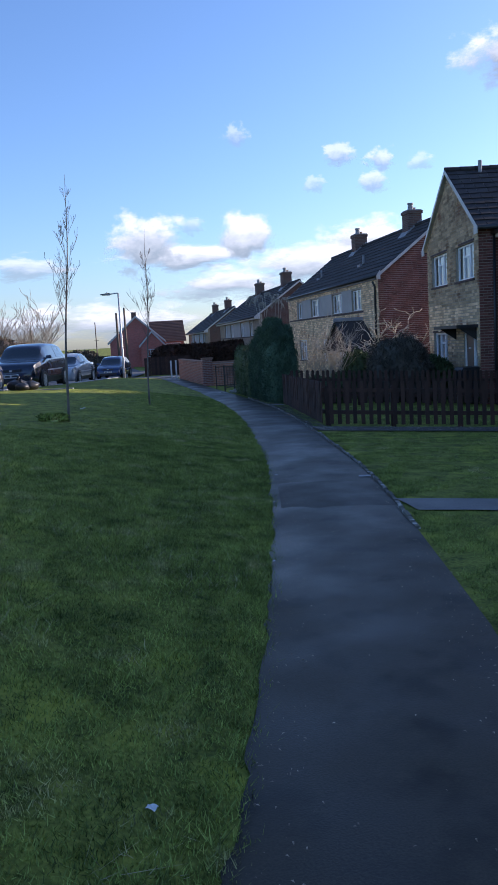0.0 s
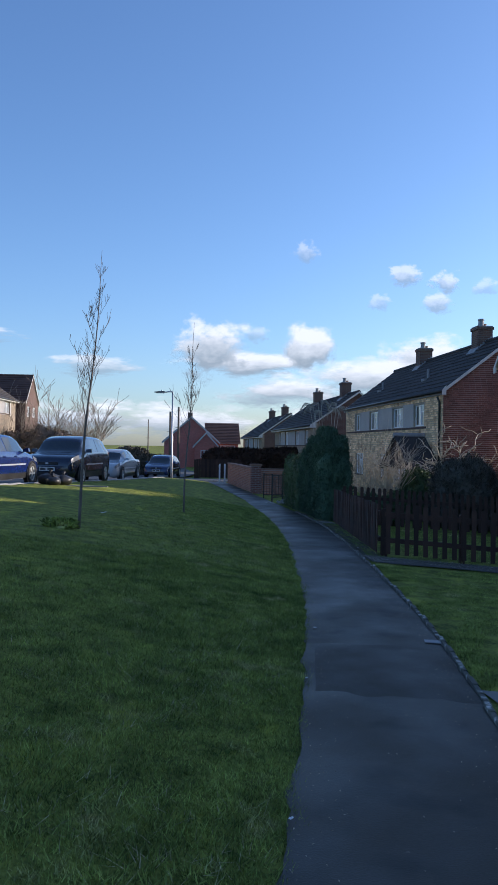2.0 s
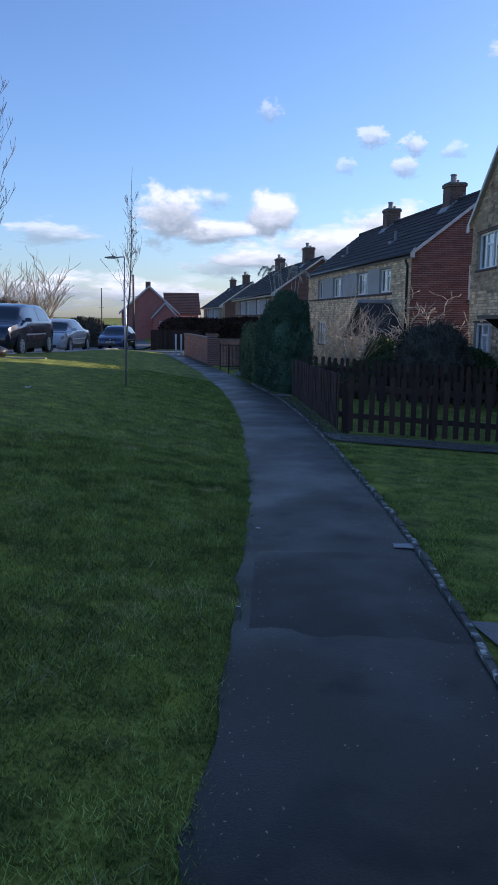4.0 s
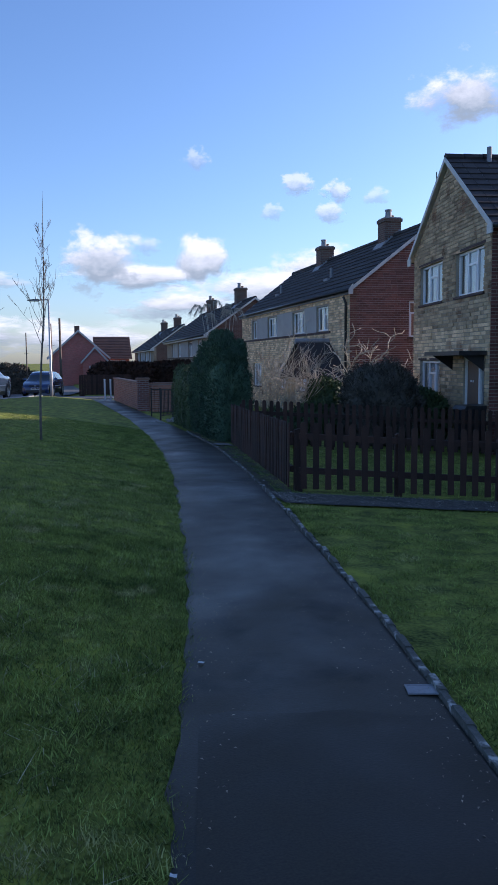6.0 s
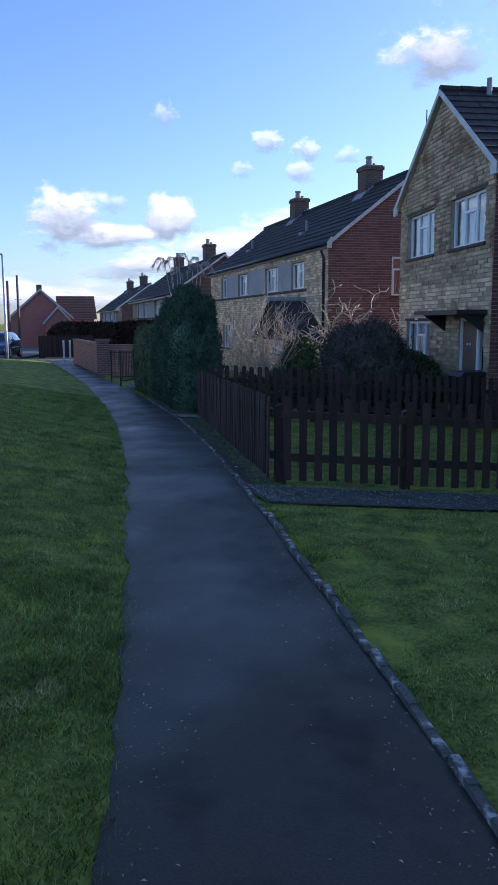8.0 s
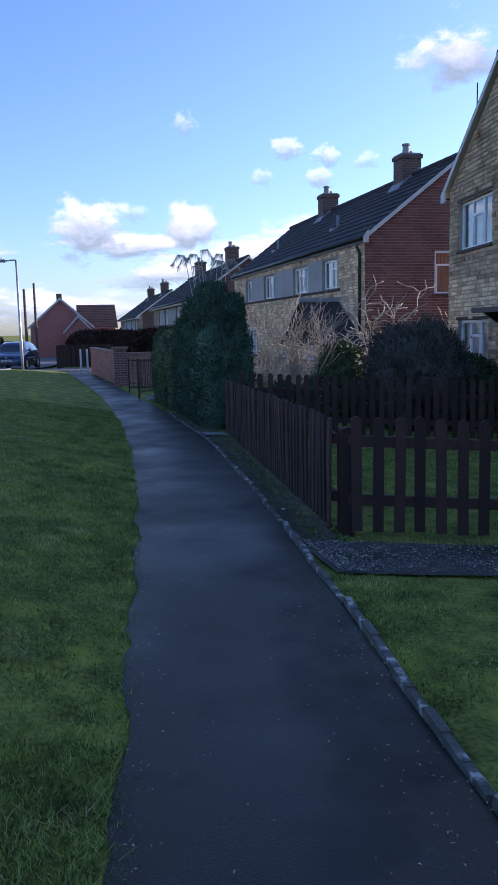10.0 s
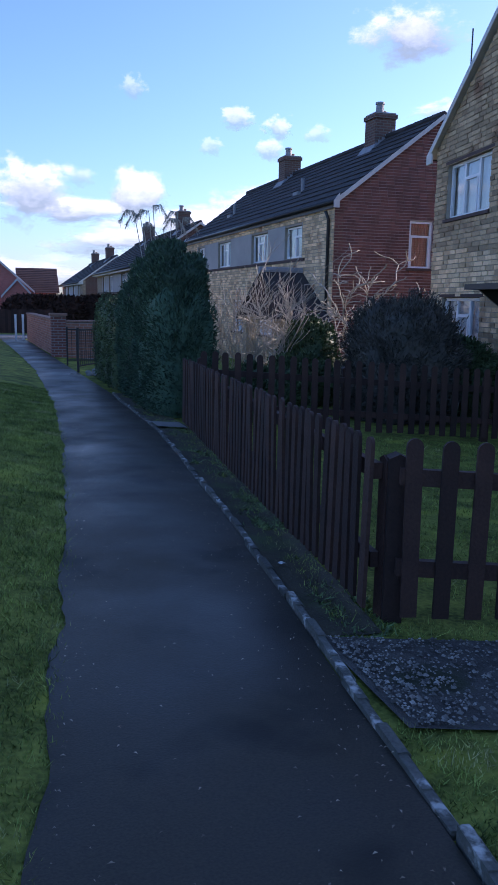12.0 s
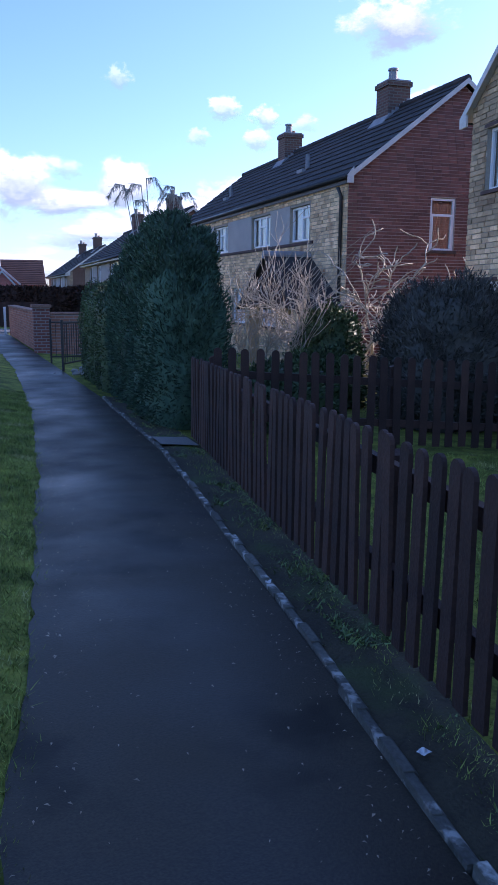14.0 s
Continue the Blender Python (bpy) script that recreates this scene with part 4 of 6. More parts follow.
# red brick house at the end of the road
def end_house():
    h = thing("house", pose(0.2, 97.0, -1.6), "new red brick house with white bargeboards and brown roof", "house")
    part("front_wall", Geo().box(0, 6.4, 0, 0.3, 0, 3.75).prism([(0, 0, 3.75), (6.4, 0, 3.75), (3.2, 0, 6.5)], (0, 0.3, 0)), M_PINK, h)
    part("side_wall", Geo().box(0, 0.3, 0.3, 8, 0, 3.75).box(6.1, 6.4, 0.3, 8, 0, 3.75), M_PINK, h)
    part("wing_wall", Geo().box(6.4, 9.0, 1.5, 7.5, 0, 3.4), M_PINK, h)
    part("porch_gable", Geo().box(3.6, 6.3, -1.2, -0.002, 0, 3.2).prism([(3.6, -1.2, 3.2), (6.3, -1.2, 3.2), (4.95, -1.2, 4.6)], (0, 1.19, 0)), M_PINK, h)
    g = Geo()
    tiled(g, (6.7, -0.25, 3.55), (0, 1, 0), 8.6, Vector((-3.5, 0, 3.0)), 4.6, 8.6, 0.3)
    tiled(g, (-0.3, 8.35, 3.55), (0, -1, 0), 8.6, Vector((3.5, 0, 3.0)), 4.6, 8.6, 0.3)
    tiled(g, (5.0, 1.2, 3.35), (1, 0, 0), 4.3, Vector((0, 3.3, 2.7)), 4.2, 4.3, 0.3)
    tiled(g, (3.35, -0.1, 3.05), (0, -1, 0), 1.3, Vector((1.6, 0, 1.65)), 2.3, 1.3, 0.3)
    tiled(g, (6.55, -1.4, 3.05), (0, 1, 0), 1.3, Vector((-1.6, 0, 1.65)), 2.3, 1.3, 0.3)
    part("roof", g, M_TILEB, h)
    for x0, x1, y, z0, z1, xm in ((-0.3, 6.7, -0.27, 3.5, 6.62, 3.2), (3.35, 6.55, -1.42, 3.0, 4.75, 4.95)):
        for xe in (x0, x1):
            part("bargeboard", Geo().prism([(xe, y, z0 - 0.22), (xe, y, z0 + 0.04), (xm, y, z1 + 0.04), (xm, y, z1 - 0.22)], (0, 0.03, 0)), M_BARGE, h)
    window(h, Matrix.Translation((0, -1.3, 0)), 4.3, 5.5, 1.7, 2.6, 3, False, deep=0.0)
    window(h, Matrix.Translation((0, 1.4, 0)), 6.8, 8.6, 2.2, 3.2, 3, False, deep=0.0)
    part("chimney", Geo().box(2.9, 3.5, 5.0, 5.6, 5.8, 7.3), M_CHIM, h)


end_house()


# fences ----------------------------------------------------------------------------
def picket_mesh(w, hgt, thick=0.018):
    g = Geo()
    n = 7
    ring = [(-w / 2, 0, 0), (w / 2, 0, 0)] + [(w / 2 * math.cos(math.pi * i / n), 0, hgt - w / 2 + w / 2 * math.sin(math.pi * i / n)) for i in range(n + 1)]
    g.prism(ring, (0, thick, 0))
    return g.mesh("picket", M_FENCE)


def fence(label, p, q, period, w, hgt, posts, rails=(0.18, 0.60), lift=0.06, post_h=None, back=1):
    p, q = Vector(p), Vector(q)
    d = (q - p)
    ang = math.degrees(math.atan2(d.y, d.x))
    t = thing("picket_fence", pose(p.x, p.y, land(p.x, p.y), 0, 0, ang), label, "fence", "garden picket fences")
    L = d.length
    pm = picket_mesh(w, hgt)
    at = lambda s: land(p.x + d.x * s / L, p.y + d.y * s / L) - land(p.x, p.y)
    for i in range(int(L / period)):
        s = (i + 0.5) * period
        ob = part("picket", pm, None, t)
        ob.matrix_basis = pose(s + random.uniform(-0.004, 0.004), 0, at(s) + lift + random.uniform(-0.008, 0.008), random.uniform(-1.2, 1.2), random.uniform(-0.8, 0.8), random.uniform(-1, 1))
    steps = [posts[0]] + [s for s in posts[1:]]
    for a, b in zip(steps, steps[1:]):
        for z in rails:
            part("rail", Geo().prism([(a, 0.022 * back, at(a) + lift + z), (a, 0.062 * back, at(a) + lift + z), (a, 0.062 * back, at(a) + lift + z + 0.075), (a, 0.022 * back, at(a) + lift + z + 0.075)][::back], (b - a, 0, at(b) - at(a))), M_FENCE, t)
    for s in posts:
        y0, y1 = sorted((0.064 * back, 0.15 * back))
        hh = post_h or hgt - 0.05
        part("post", Geo().box(s - 0.045, s + 0.045, y0, y1, at(s) - 0.2, at(s) + hh).prism([(s - 0.045, y0, at(s) + hh), (s + 0.045, y0, at(s) + hh), (s, y0, at(s) + hh + 0.02)], (0, y1 - y0, 0)), M_FENCE, t)
    return t


fence("dark brown picket fence with rounded tops beside the footpath", (3.93, 14.62, 0), (4.62, 21.25, 0), 0.124, 0.074, 0.80, [0.05, 1.75, 3.4, 5.0, 6.6], back=-1)
fence("dark brown picket fence with open gaps facing the gravel strip", (4.0, 14.52, 0), (10.0, 12.95, 0), 0.150, 0.074, 0.82, [0.02, 1.25, 2.5, 4.3, 6.1], back=1)
fence("dark brown picket fence across the back of the small lawn", (4.75, 21.0, 0), (10.6, 19.85, 0), 0.142, 0.078, 0.90, [0.05, 1.9, 3.8, 5.7], back=1)


# hedges and bushes ----------------------------------------------------------------------
def blob(c, r, bump=0.25, freq=1.2, seed=0, flat=1.0, n=28, boxy=2.0):
    """A lumpy closed form round c, squared off by boxy."""
    def at(th, ph):
        d = Vector((math.cos(th) * math.cos(ph), math.sin(th) * math.cos(ph), math.sin(ph)))
        k = (abs(d.x) ** boxy + abs(d.y) ** boxy + abs(d.z) ** boxy) ** (-1 / boxy)
        s = k * (1 + bump * noise.fractal(d * freq * 2 + Vector((seed, seed * 2, 0)), 0.7, 2.0, 4))
        return Vector((c[0] + d.x * r[0] * s, c[1] + d.y * r[1] * s, c[2] + d.z * r[2] * s)), d
    return at


def bush(name, label, category, lumps, mat, leaves, size, seed=1, boxy=2.0, bump=0.25, aspect=2.2, droop=0.0, freq=1.2):
    """Lumps (centre, radii) of leaves round dark cores, down to the ground."""
    rng = random.Random(seed)
    c0 = lumps[0][0]
    t = thing(name, pose(c0[0], c0[1], land(c0[0], c0[1])), label, category)
    inv = t.matrix_world.inverted()
    core, lf = Geo(inv), Geo(inv)
    total = sum(r[0] * r[1] + r[0] * r[2] + r[1] * r[2] for c, r in lumps)
    for i, (c, r) in enumerate(lumps):
        at = blob(c, r, bump, freq, seed + i * 3.1, boxy=boxy)
        inner = blob(c, tuple(q * 0.92 for q in r), bump, freq, seed + i * 3.1, boxy=boxy)
        core.grid([[tuple(inner(2 * math.pi * a / 22, -1.5 + 3.0 * b / 14)[0]) for a in range(22)] for b in range(15)], close=True)
        for _ in range(int(leaves * (r[0] * r[1] + r[0] * r[2] + r[1] * r[2]) / total)):
            th, ph = rng.uniform(0, 2 * math.pi), math.asin(rng.uniform(-0.97, 1))
            p, d = at(th, ph)
            p = Vector(c) + (p - Vector(c)) * rng.uniform(0.84, 1.04)
            if p.z < land(p.x, p.y) + 0.02:
                continue
            out = (d + Vector((rng.gauss(0, 0.5), rng.gauss(0, 0.5), rng.gauss(0.1, 0.5) - droop))).normalized()
            sd = out.cross(Vector((rng.gauss(0, 1), rng.gauss(0, 1), rng.gauss(0, 1)))).normalized()
            s = size * rng.uniform(0.6, 1.5)
            a, b = out * s * aspect * 0.5, sd * s * 0.5
            lf.add([p - a, p + b, p + a, p - b], [(0, 1, 2, 3)])
    part("core", core, mat, t, smooth=True)
    ob = part("leaves", lf, mat, t)
    return t


bush("conifer_hedge", "tall dark green conifer hedge, uncut at the top", "hedge",
     [((4.84, 22.75, 0.35), (0.46, 0.95, 1.10)), ((4.88, 24.05, 0.45), (0.46, 1.15, 1.15)), ((4.86, 22.9, 1.25), (0.40, 0.75, 0.55)), ((4.92, 24.0, 1.35), (0.40, 0.9, 0.50)), ((4.86, 23.2, 1.72), (0.22, 0.45, 0.34)), ((5.0, 24.3, 1.75), (0.22, 0.4, 0.36)), ((5.08, 22.55, 1.5), (0.16, 0.25, 0.34)), ((4.70, 22.5, 1.45), (0.16, 0.22, 0.28)), ((4.84, 25.0, 0.5), (0.42, 0.6, 1.0))],
     M_CONIFER, 130000, 0.015, 3, 4.4, 0.13, 4.2, -0.35, 3.0)
bush("clipped_hedge", "lower green garden hedge beside the conifer", "hedge", [((4.80, 27.4, 0.25), (0.46, 1.0, 1.0)), ((4.80, 26.1, 0.25), (0.44, 0.8, 1.02))], M_PRIVET, 36000, 0.018, 5, 4.0, 0.12)
bush("round_bush", "large rounded brown-green dormant bush", "bush", [((8.45, 22.6, 0.18), (0.90, 0.85, 1.10)), ((8.1, 22.4, -0.1), (0.6, 0.6, 0.85)), ((8.9, 22.7, 0.4), (0.5, 0.5, 0.75))], M_BROWNBUSH, 60000, 0.016, 8, 2.4, 0.22, 4.8, -0.35, 2.0)
bush("clipped_bush", "small dark clipped evergreen bush below the window", "bush", [((9.6, 22.9, -0.1), (0.72, 0.7, 0.80))], M_PRIVET, 16000, 0.032, 11, 2.2, 0.12)
bush("evergreen_bush", "dark evergreen bush with pale tips in the garden", "bush", [((8.25, 25.9, 0.05), (0.55, 0.5, 0.85)), ((7.5, 24.6, -0.3), (0.7, 0.5, 0.6))], M_PRIVET, 18000, 0.032, 13, 2.3, 0.2)
bush("low_shrub", "low dark shrub behind the inner fence", "bush", [((5.9, 22.1, -0.25), (0.7, 0.5, 0.55))], M_PRIVET, 6000, 0.034, 17, 2.3, 0.2)
bush("low_shrub", "narrow low dark shrub behind the inner fence", "bush", [((10.3, 21.0, -0.35), (0.35, 0.5, 0.6))], M_PRIVET, 3500, 0.034, 18, 2.3, 0.2)
bush("beech_hedge", "long brown beech hedge across the end of the road", "hedge", [((5.4, 58.5, 0.1), (2.3, 0.8, 1.25)), ((9.4, 58.8, 0.1), (2.5, 0.8, 1.3)), ((13.5, 59, 0.1), (2.5, 0.8, 1.2))], M_BEECH, 26000, 0.10, 19, 4.5, 0.06)
bush("garden_hedge", "dark hedge beside the end of the road", "hedge", [((-2.2, 64, 0.0), (1.5, 1.2, 1.3)), ((-0.4, 66, -0.3), (1.4, 1.2, 1.0))], M_BROWNBUSH, 12000, 0.09, 23, 3.0, 0.12)
bush("golden_bush", "clipped golden-green bush before the houses", "bush", [((-13.0, 57.0, 2.1), (1.9, 1.6, 1.9))], M_YELLOWBUSH, 22000, 0.07, 29, 2.3, 0.08)
bush("wayside_scrub", "tangled bare brown scrub beside the far road", "bush", [((-9.8, 72, 1.0), (2.6, 2.0, 1.9)), ((-7.4, 74, 0.6), (2.0, 1.6, 1.5)), ((-12.6, 73, 0.8), (2.2, 1.8, 1.6))], M_SCRUB, 26000, 0.06, 31, 2.0, 0.35, 3.0)
for i, (x, y, r, hgt) in enumerate(((-13.6, 34.3, 0.7, 0.55), (-14.0, 39.6, 1.1, 0.5), (-13.3, 46.0, 1.3, 0.5), (-13.9, 30.5, 0.9, 0.7))):
    bush("garden_shrub", "dark evergreen shrub in a front garden", "bush", [((x, y, land(x, y) + hgt * 0.7), (r, r * 0.9, hgt))], M_PRIVET, 2500, 0.09, 40 + i)


# trees and bare shrubs --------------------------------------------------------------------
def limb(g, p, d, length, r, depth, rng, twist=0.22, lift=0.12, kids=(3, 5), thin=0.0022, span=0.62):
    """A tapering, wandering branch with side branches."""
    path, radii, n = [Vector(p)], [r], 7
    d = Vector(d).normalized()
    for i in range(n):
        d = (d + Vector((rng.gauss(0, twist), rng.gauss(0, twist), rng.gauss(lift, twist * 0.6))) * 0.5).normalized()
        path.append(path[-1] + d * length / n)
        radii.append(max(thin, r * (1 - 0.78 * (i + 1) / n)))
    g.tube(path, radii, 6 if r > 0.012 else 4, cap=False)
    if depth:
        for _ in range(rng.randint(*kids)):
            k = rng.randint(2, n)
            a = rng.uniform(0, 6.28)
            side = Vector((math.cos(a), math.sin(a), 0.15))
            limb(g, path[k], (d * 0.7 + side * rng.uniform(0.4, 0.8)), length * rng.uniform(0.32, span), radii[k] * 0.7, depth - 1, rng, twist, lift, kids, thin, span)


def young_tree(x, y, hgt, fork, spread, seed, label, lean=(0, 0), bough=0.012, mainr=0.034, n=11, up=0.9, kids=(4, 6)):
    rng = random.Random(seed)
    t = thing("young_tree", pose(x, y, land(x, y)), label, "tree", "young trees on the lawn")
    path = [(lean[0] * z + 0.02 * math.sin(z * 2.1 + seed), lean[1] * z + 0.015 * math.sin(z * 1.7), z) for z in np.linspace(-0.1, hgt * 0.95, 16)]
    g = Geo()
    g.tube(path, [mainr * (1 - 0.9 * i / 15) for i in range(16)], 8)
    part("trunk", g, M_BARK, t, smooth=True)
    for i in range(n):
        g = Geo()
        z = fork + (hgt * 0.86 - fork) * (i / n) ** 1.3 + rng.uniform(-0.08, 0.08)
        k = min(14, max(1, int(15 * (z + 0.1) / (hgt * 0.95 + 0.1))))
        a = i * 2.4 + rng.uniform(-0.5, 0.5) + seed
        ln = spread * (1.75 - 1.15 * i / n) * rng.uniform(0.8, 1.15)
        limb(g, path[k], (math.cos(a), math.sin(a), up), ln, bough * (1 - 0.5 * i / n), 2, rng, 0.15, 0.20, kids, 0.0024)
        part("branch", g, M_BARK, t)
    if hgt > 4.6:
        for _ in range(8):
            g = Geo()
            a = rng.uniform(0, 6.28)
            limb(g, (0, 0, 0.02), (math.cos(a) * 0.4, math.sin(a) * 0.4, 1), rng.uniform(0.3, 0.65), 0.004, 1, rng)
            part("shoot", g, M_BARK, t)
    return t


young_tree(-1.85, 7.9, 4.85, 1.95, 0.66, 11, "bare young tree with spreading upright branches on the lawn", (0.03, 0.0), 0.0125, 0.030, 10, 1.05, (3, 4))
young_tree(-0.76, 13.3, 4.15, 1.65, 0.42, 2, "slender bare young tree standing on the lawn", (0.075, 0.0), 0.006, 0.025, 14, 2.6, (3, 4))
young_tree(0.86, 19.15, 4.35, 1.8, 0.42, 3, "slender bare young tree near the path bend", (0.046, 0.0), 0.006, 0.024, 14, 2.6, (3, 4))
g = Geo()
g.grid([[(-1.85 + q * math.cos(a) * (1 + 0.25 * math.sin(a * 3 + 1)), 7.9 + q * math.sin(a) * (1 + 0.2 * math.cos(a * 2)), 0) for a in (2 * math.pi * k / 24 for k in range(25))] for q in (0.03, 0.13, 0.22, 0.30)])
g.v = [(a, b, land(a, b) + (0.022, 0.016, 0.010, -0.012)[k // 25] + 0.012 * noise.noise((a * 9, b * 9, 2))) for k, (a, b, c) in enumerate(g.v)]
tagged(part("tree_pit", g, M_SOIL, smooth=True), "ring of bare dark soil round the young tree", "soil", kind="structure")
bush("grass_clump", "dark overgrown grass clump beside a young tree", "bush", [((-1.0, 13.2, land(-1.0, 13.2) + 0.02), (0.22, 0.18, 0.09))], M_BLADE, 1500, 0.022, 61, 2.0, 0.4, 3.5, -0.4)


def bare_shrub(x, y, hgt, n, seed, label, mat, lean=0.35, twist=0.25, r=0.012, lift=0.1, spread=0.35, tip=0.0055):
    rng = random.Random(seed)
    t = thing("bare_shrub", pose(x, y, land(x, y)), label, "shrub")
    for i in range(n):
        g = Geo()
        a = rng.uniform(0, 6.28)
        limb(g, (rng.uniform(-spread, spread), rng.uniform(-spread, spread), 0), (math.cos(a) * lean, math.sin(a) * lean, 1), hgt * rng.uniform(0.7, 1.1), r * rng.uniform(0.6, 1.2), 2, rng, twist, lift, (4, 7), tip)
        part("stem", g, mat, t)
    return t


bare_shrub(6.95, 25.7, 1.75, 17, 5, "leafless shrub of pale upright twigs catching the sun", M_PALETWIG, 0.45, 0.25, 0.012, 0.10, 0.6, 0.0040)
bare_shrub(9.35, 27.3, 2.45, 22, 6, "leafless contorted shrub with sunlit arching branches", M_PALETWIG, 1.0, 0.6, 0.046, -0.03, 0.3, 0.011)
bare_shrub(-6.6, 71, 4.6, 12, 7, "bare winter tree beside the far road", M_TWIG, 0.6, 0.2, 0.06, 0.08, 0.5, 0.014)
bare_shrub(-9.6, 74, 5.0, 16, 9, "bare winter tree above the roadside scrub", M_TWIG, 0.6, 0.2, 0.06, 0.08, 1.2, 0.014)

# tall plumed grass behind the conifer
t = thing("pampas_grass", pose(5.85, 28.2, land(5.85, 28.2)), "tall feathery plume grass nodding above the hedge", "plant")
rng = random.Random(12)
for k in range(9):
    a = rng.uniform(0, 6.28)
    top = Vector((math.cos(a) * 0.16 + (-0.45 if k < 3 else 0.12 + (k - 6) * 0.13), math.sin(a) * 0.35, 3.42 + rng.uniform(-0.15, 0.2)))
    path = [Vector((0.05 * k - 0.15, 0, 0)), top * 0.6, top, top + Vector((0.16 * (1 if k % 2 else -1), 0, 0.02)), top + Vector((0.30 * (1 if k % 2 else -1), 0, -0.22))]
    stem = part("stem", Geo().tube(path[:3], 0.008, 5), M_PLUME, t)
    g = Geo()
    for j in range(130):
        u = rng.uniform(0, 2.0)
        i = min(1, int(u))
        p = path[2 + i] + (path[3 + i] - path[2 + i]) * (u - i)
        g.tube([p, p + Vector((rng.gauss(0.02 if k % 2 else -0.02, 0.035), rng.gauss(0, 0.04), -abs(rng.gauss(0.10, 0.05))))], [0.0035, 0.0012], 3, cap=False)
    part("plume", g, M_PLUME, t)

# brick garden wall, its return, railings and white posts -------------------------------------
def garden_wall(p, q, hgt, label):
    p, q = Vector(p), Vector(q)
    L = (q - p).length
    ang = math.degrees(math.atan2(q.y - p.y, q.x - p.x))
    t = thing("brick_wall", pose(p.x, p.y, base_z(p.y) - 0.02, 0, 0, ang), label, "wall", "brick garden walls")
    part("mortar_core", Geo().box(0.012, L - 0.012, 0.012, 0.21, -0.2, hgt - 0.01), M_MORTAR_R, t)
    g = Geo()
    courses(g, 0, L, 0.0, hgt, [], 0.225, 0.075, 0.012, Matrix.Translation((0, 0.012, 0)))
    courses(g, 0, L, 0.0, hgt, [], 0.225, 0.075, 0.012, Matrix.Translation((L, 0.21, 0)) @ pose(0, 0, 0, 0, 0, 180))
    ob = part("brick_courses", g, M_WALLBRICK, t, "orange-red brick courses")
    ob["kind"] = "stuff"
    for i in range(int(L / 0.45)):
        part("coping_stone", Geo().block(i * 0.45 + 0.004, i * 0.45 + 0.446, -0.03, 0.25, hgt, hgt + 0.055, 0.012), M_COPING, t)
    return t


M_WALLBRICK = surf("wall_brick", (0.30, 0.135, 0.085), (0.44, 0.21, 0.135), 2.0, 0.92, 0.4, 40.0, island=0.25)
M_COPING = surf("coping_brick", (0.24, 0.13, 0.09), (0.36, 0.21, 0.15), 3.0, 0.9, 0.4, 40.0, piece=0.2)
garden_wall((3.72, 43.8, 0), (4.06, 34.4, 0), 1.05, "orange brick garden wall following the footpath")
garden_wall((4.06, 34.35, 0), (7.2, 34.0, 0), 1.0, "brick garden wall running back from the footpath")
t = thing("brick_pier", pose(4.16, 34.45, base_z(34.4)), "square brick pier at the wall corner", "pier")
g = Geo()
g.box(-0.2, 0.2, -0.2, 0.2, -0.2, 1.15)
part("shaft", g, M_REDFAR, t)
part("cap", Geo().box(-0.24, 0.24, -0.24, 0.24, 1.15, 1.22), M_COPING, t)


def railing(x, y, ang, L, hgt, label, name="metal_gate"):
    t = thing(name, pose(x, y, land(x, y), 0, 0, ang), label, "gate" if "gate" in name else "railing")
    for s in (0, L):
        part("post", Geo().box(s - 0.02, s + 0.02, -0.02, 0.02, 0, hgt + 0.06), M_IRON, t)
    for z in (0.12, hgt - 0.02):
        part("rail", Geo().box(0.02, L - 0.02, -0.012, 0.012, z, z + 0.03), M_IRON, t)
    for i in range(1, int(L / 0.11)):
        part("bar", Geo().box(i * 0.11 - 0.006, i * 0.11 + 0.006, -0.006, 0.006, 0.15, hgt - 0.02), M_IRON, t)


railing(4.16, 29.3, 60, 1.0, 0.92, "black iron garden gate standing half open")
railing(4.10, 31.2, -4, 1.7, 0.88, "black iron railing before the brick wall", "metal_railing")
for x, y in ((3.30, 43.9), (3.58, 44.0)):
    t = thing("white_post", pose(x, y, base_z(y)), "slim white painted post at the path end", "post", "white posts")
    part("shaft", Geo().box(-0.04, 0.04, -0.04, 0.04, -0.1, 0.98), M_WHITE, t)
    part("cap", Geo().box(-0.047, 0.047, -0.047, 0.047, 0.98, 1.01), M_WHITE, t)
# brown boarded fence in front of the far hedge
t = thing("board_fence", pose(2.4, 56.9, road_z(57) - 0.1), "brown boarded fence at the end of the road", "fence")
for i in range(22):
    part("board", Geo().box(i * 0.15, i * 0.15 + 0.145, 0, 0.02, 0, 1.35 + 0.02 * (i % 3)), M_FENCE, t)
# rocks and pale rubble by the gate
rng = random.Random(4)
for i in range(14):
    x, y, r = 4.28 + rng.uniform(-0.05, 0.5), 28.4 + rng.uniform(0, 1.4), rng.uniform(0.05, 0.12)
    at = blob((0, 0, 0), (r, r * 0.8, r * 0.6), 0.3, 1.4, i)
    g = Geo()
    g.grid([[tuple(at(2 * math.pi * a / 10, -1.5 + 3.0 * b / 6)[0]) for a in range(10)] for b in range(7)], close=True)
    ob = part("rubble_stone", g, M_CONC)
    ob.matrix_world = pose(x, y, land(x, y) + r * 0.35)
    tagged(ob, "pale rubble stone beside the garden gate", "stone", "rubble stones")


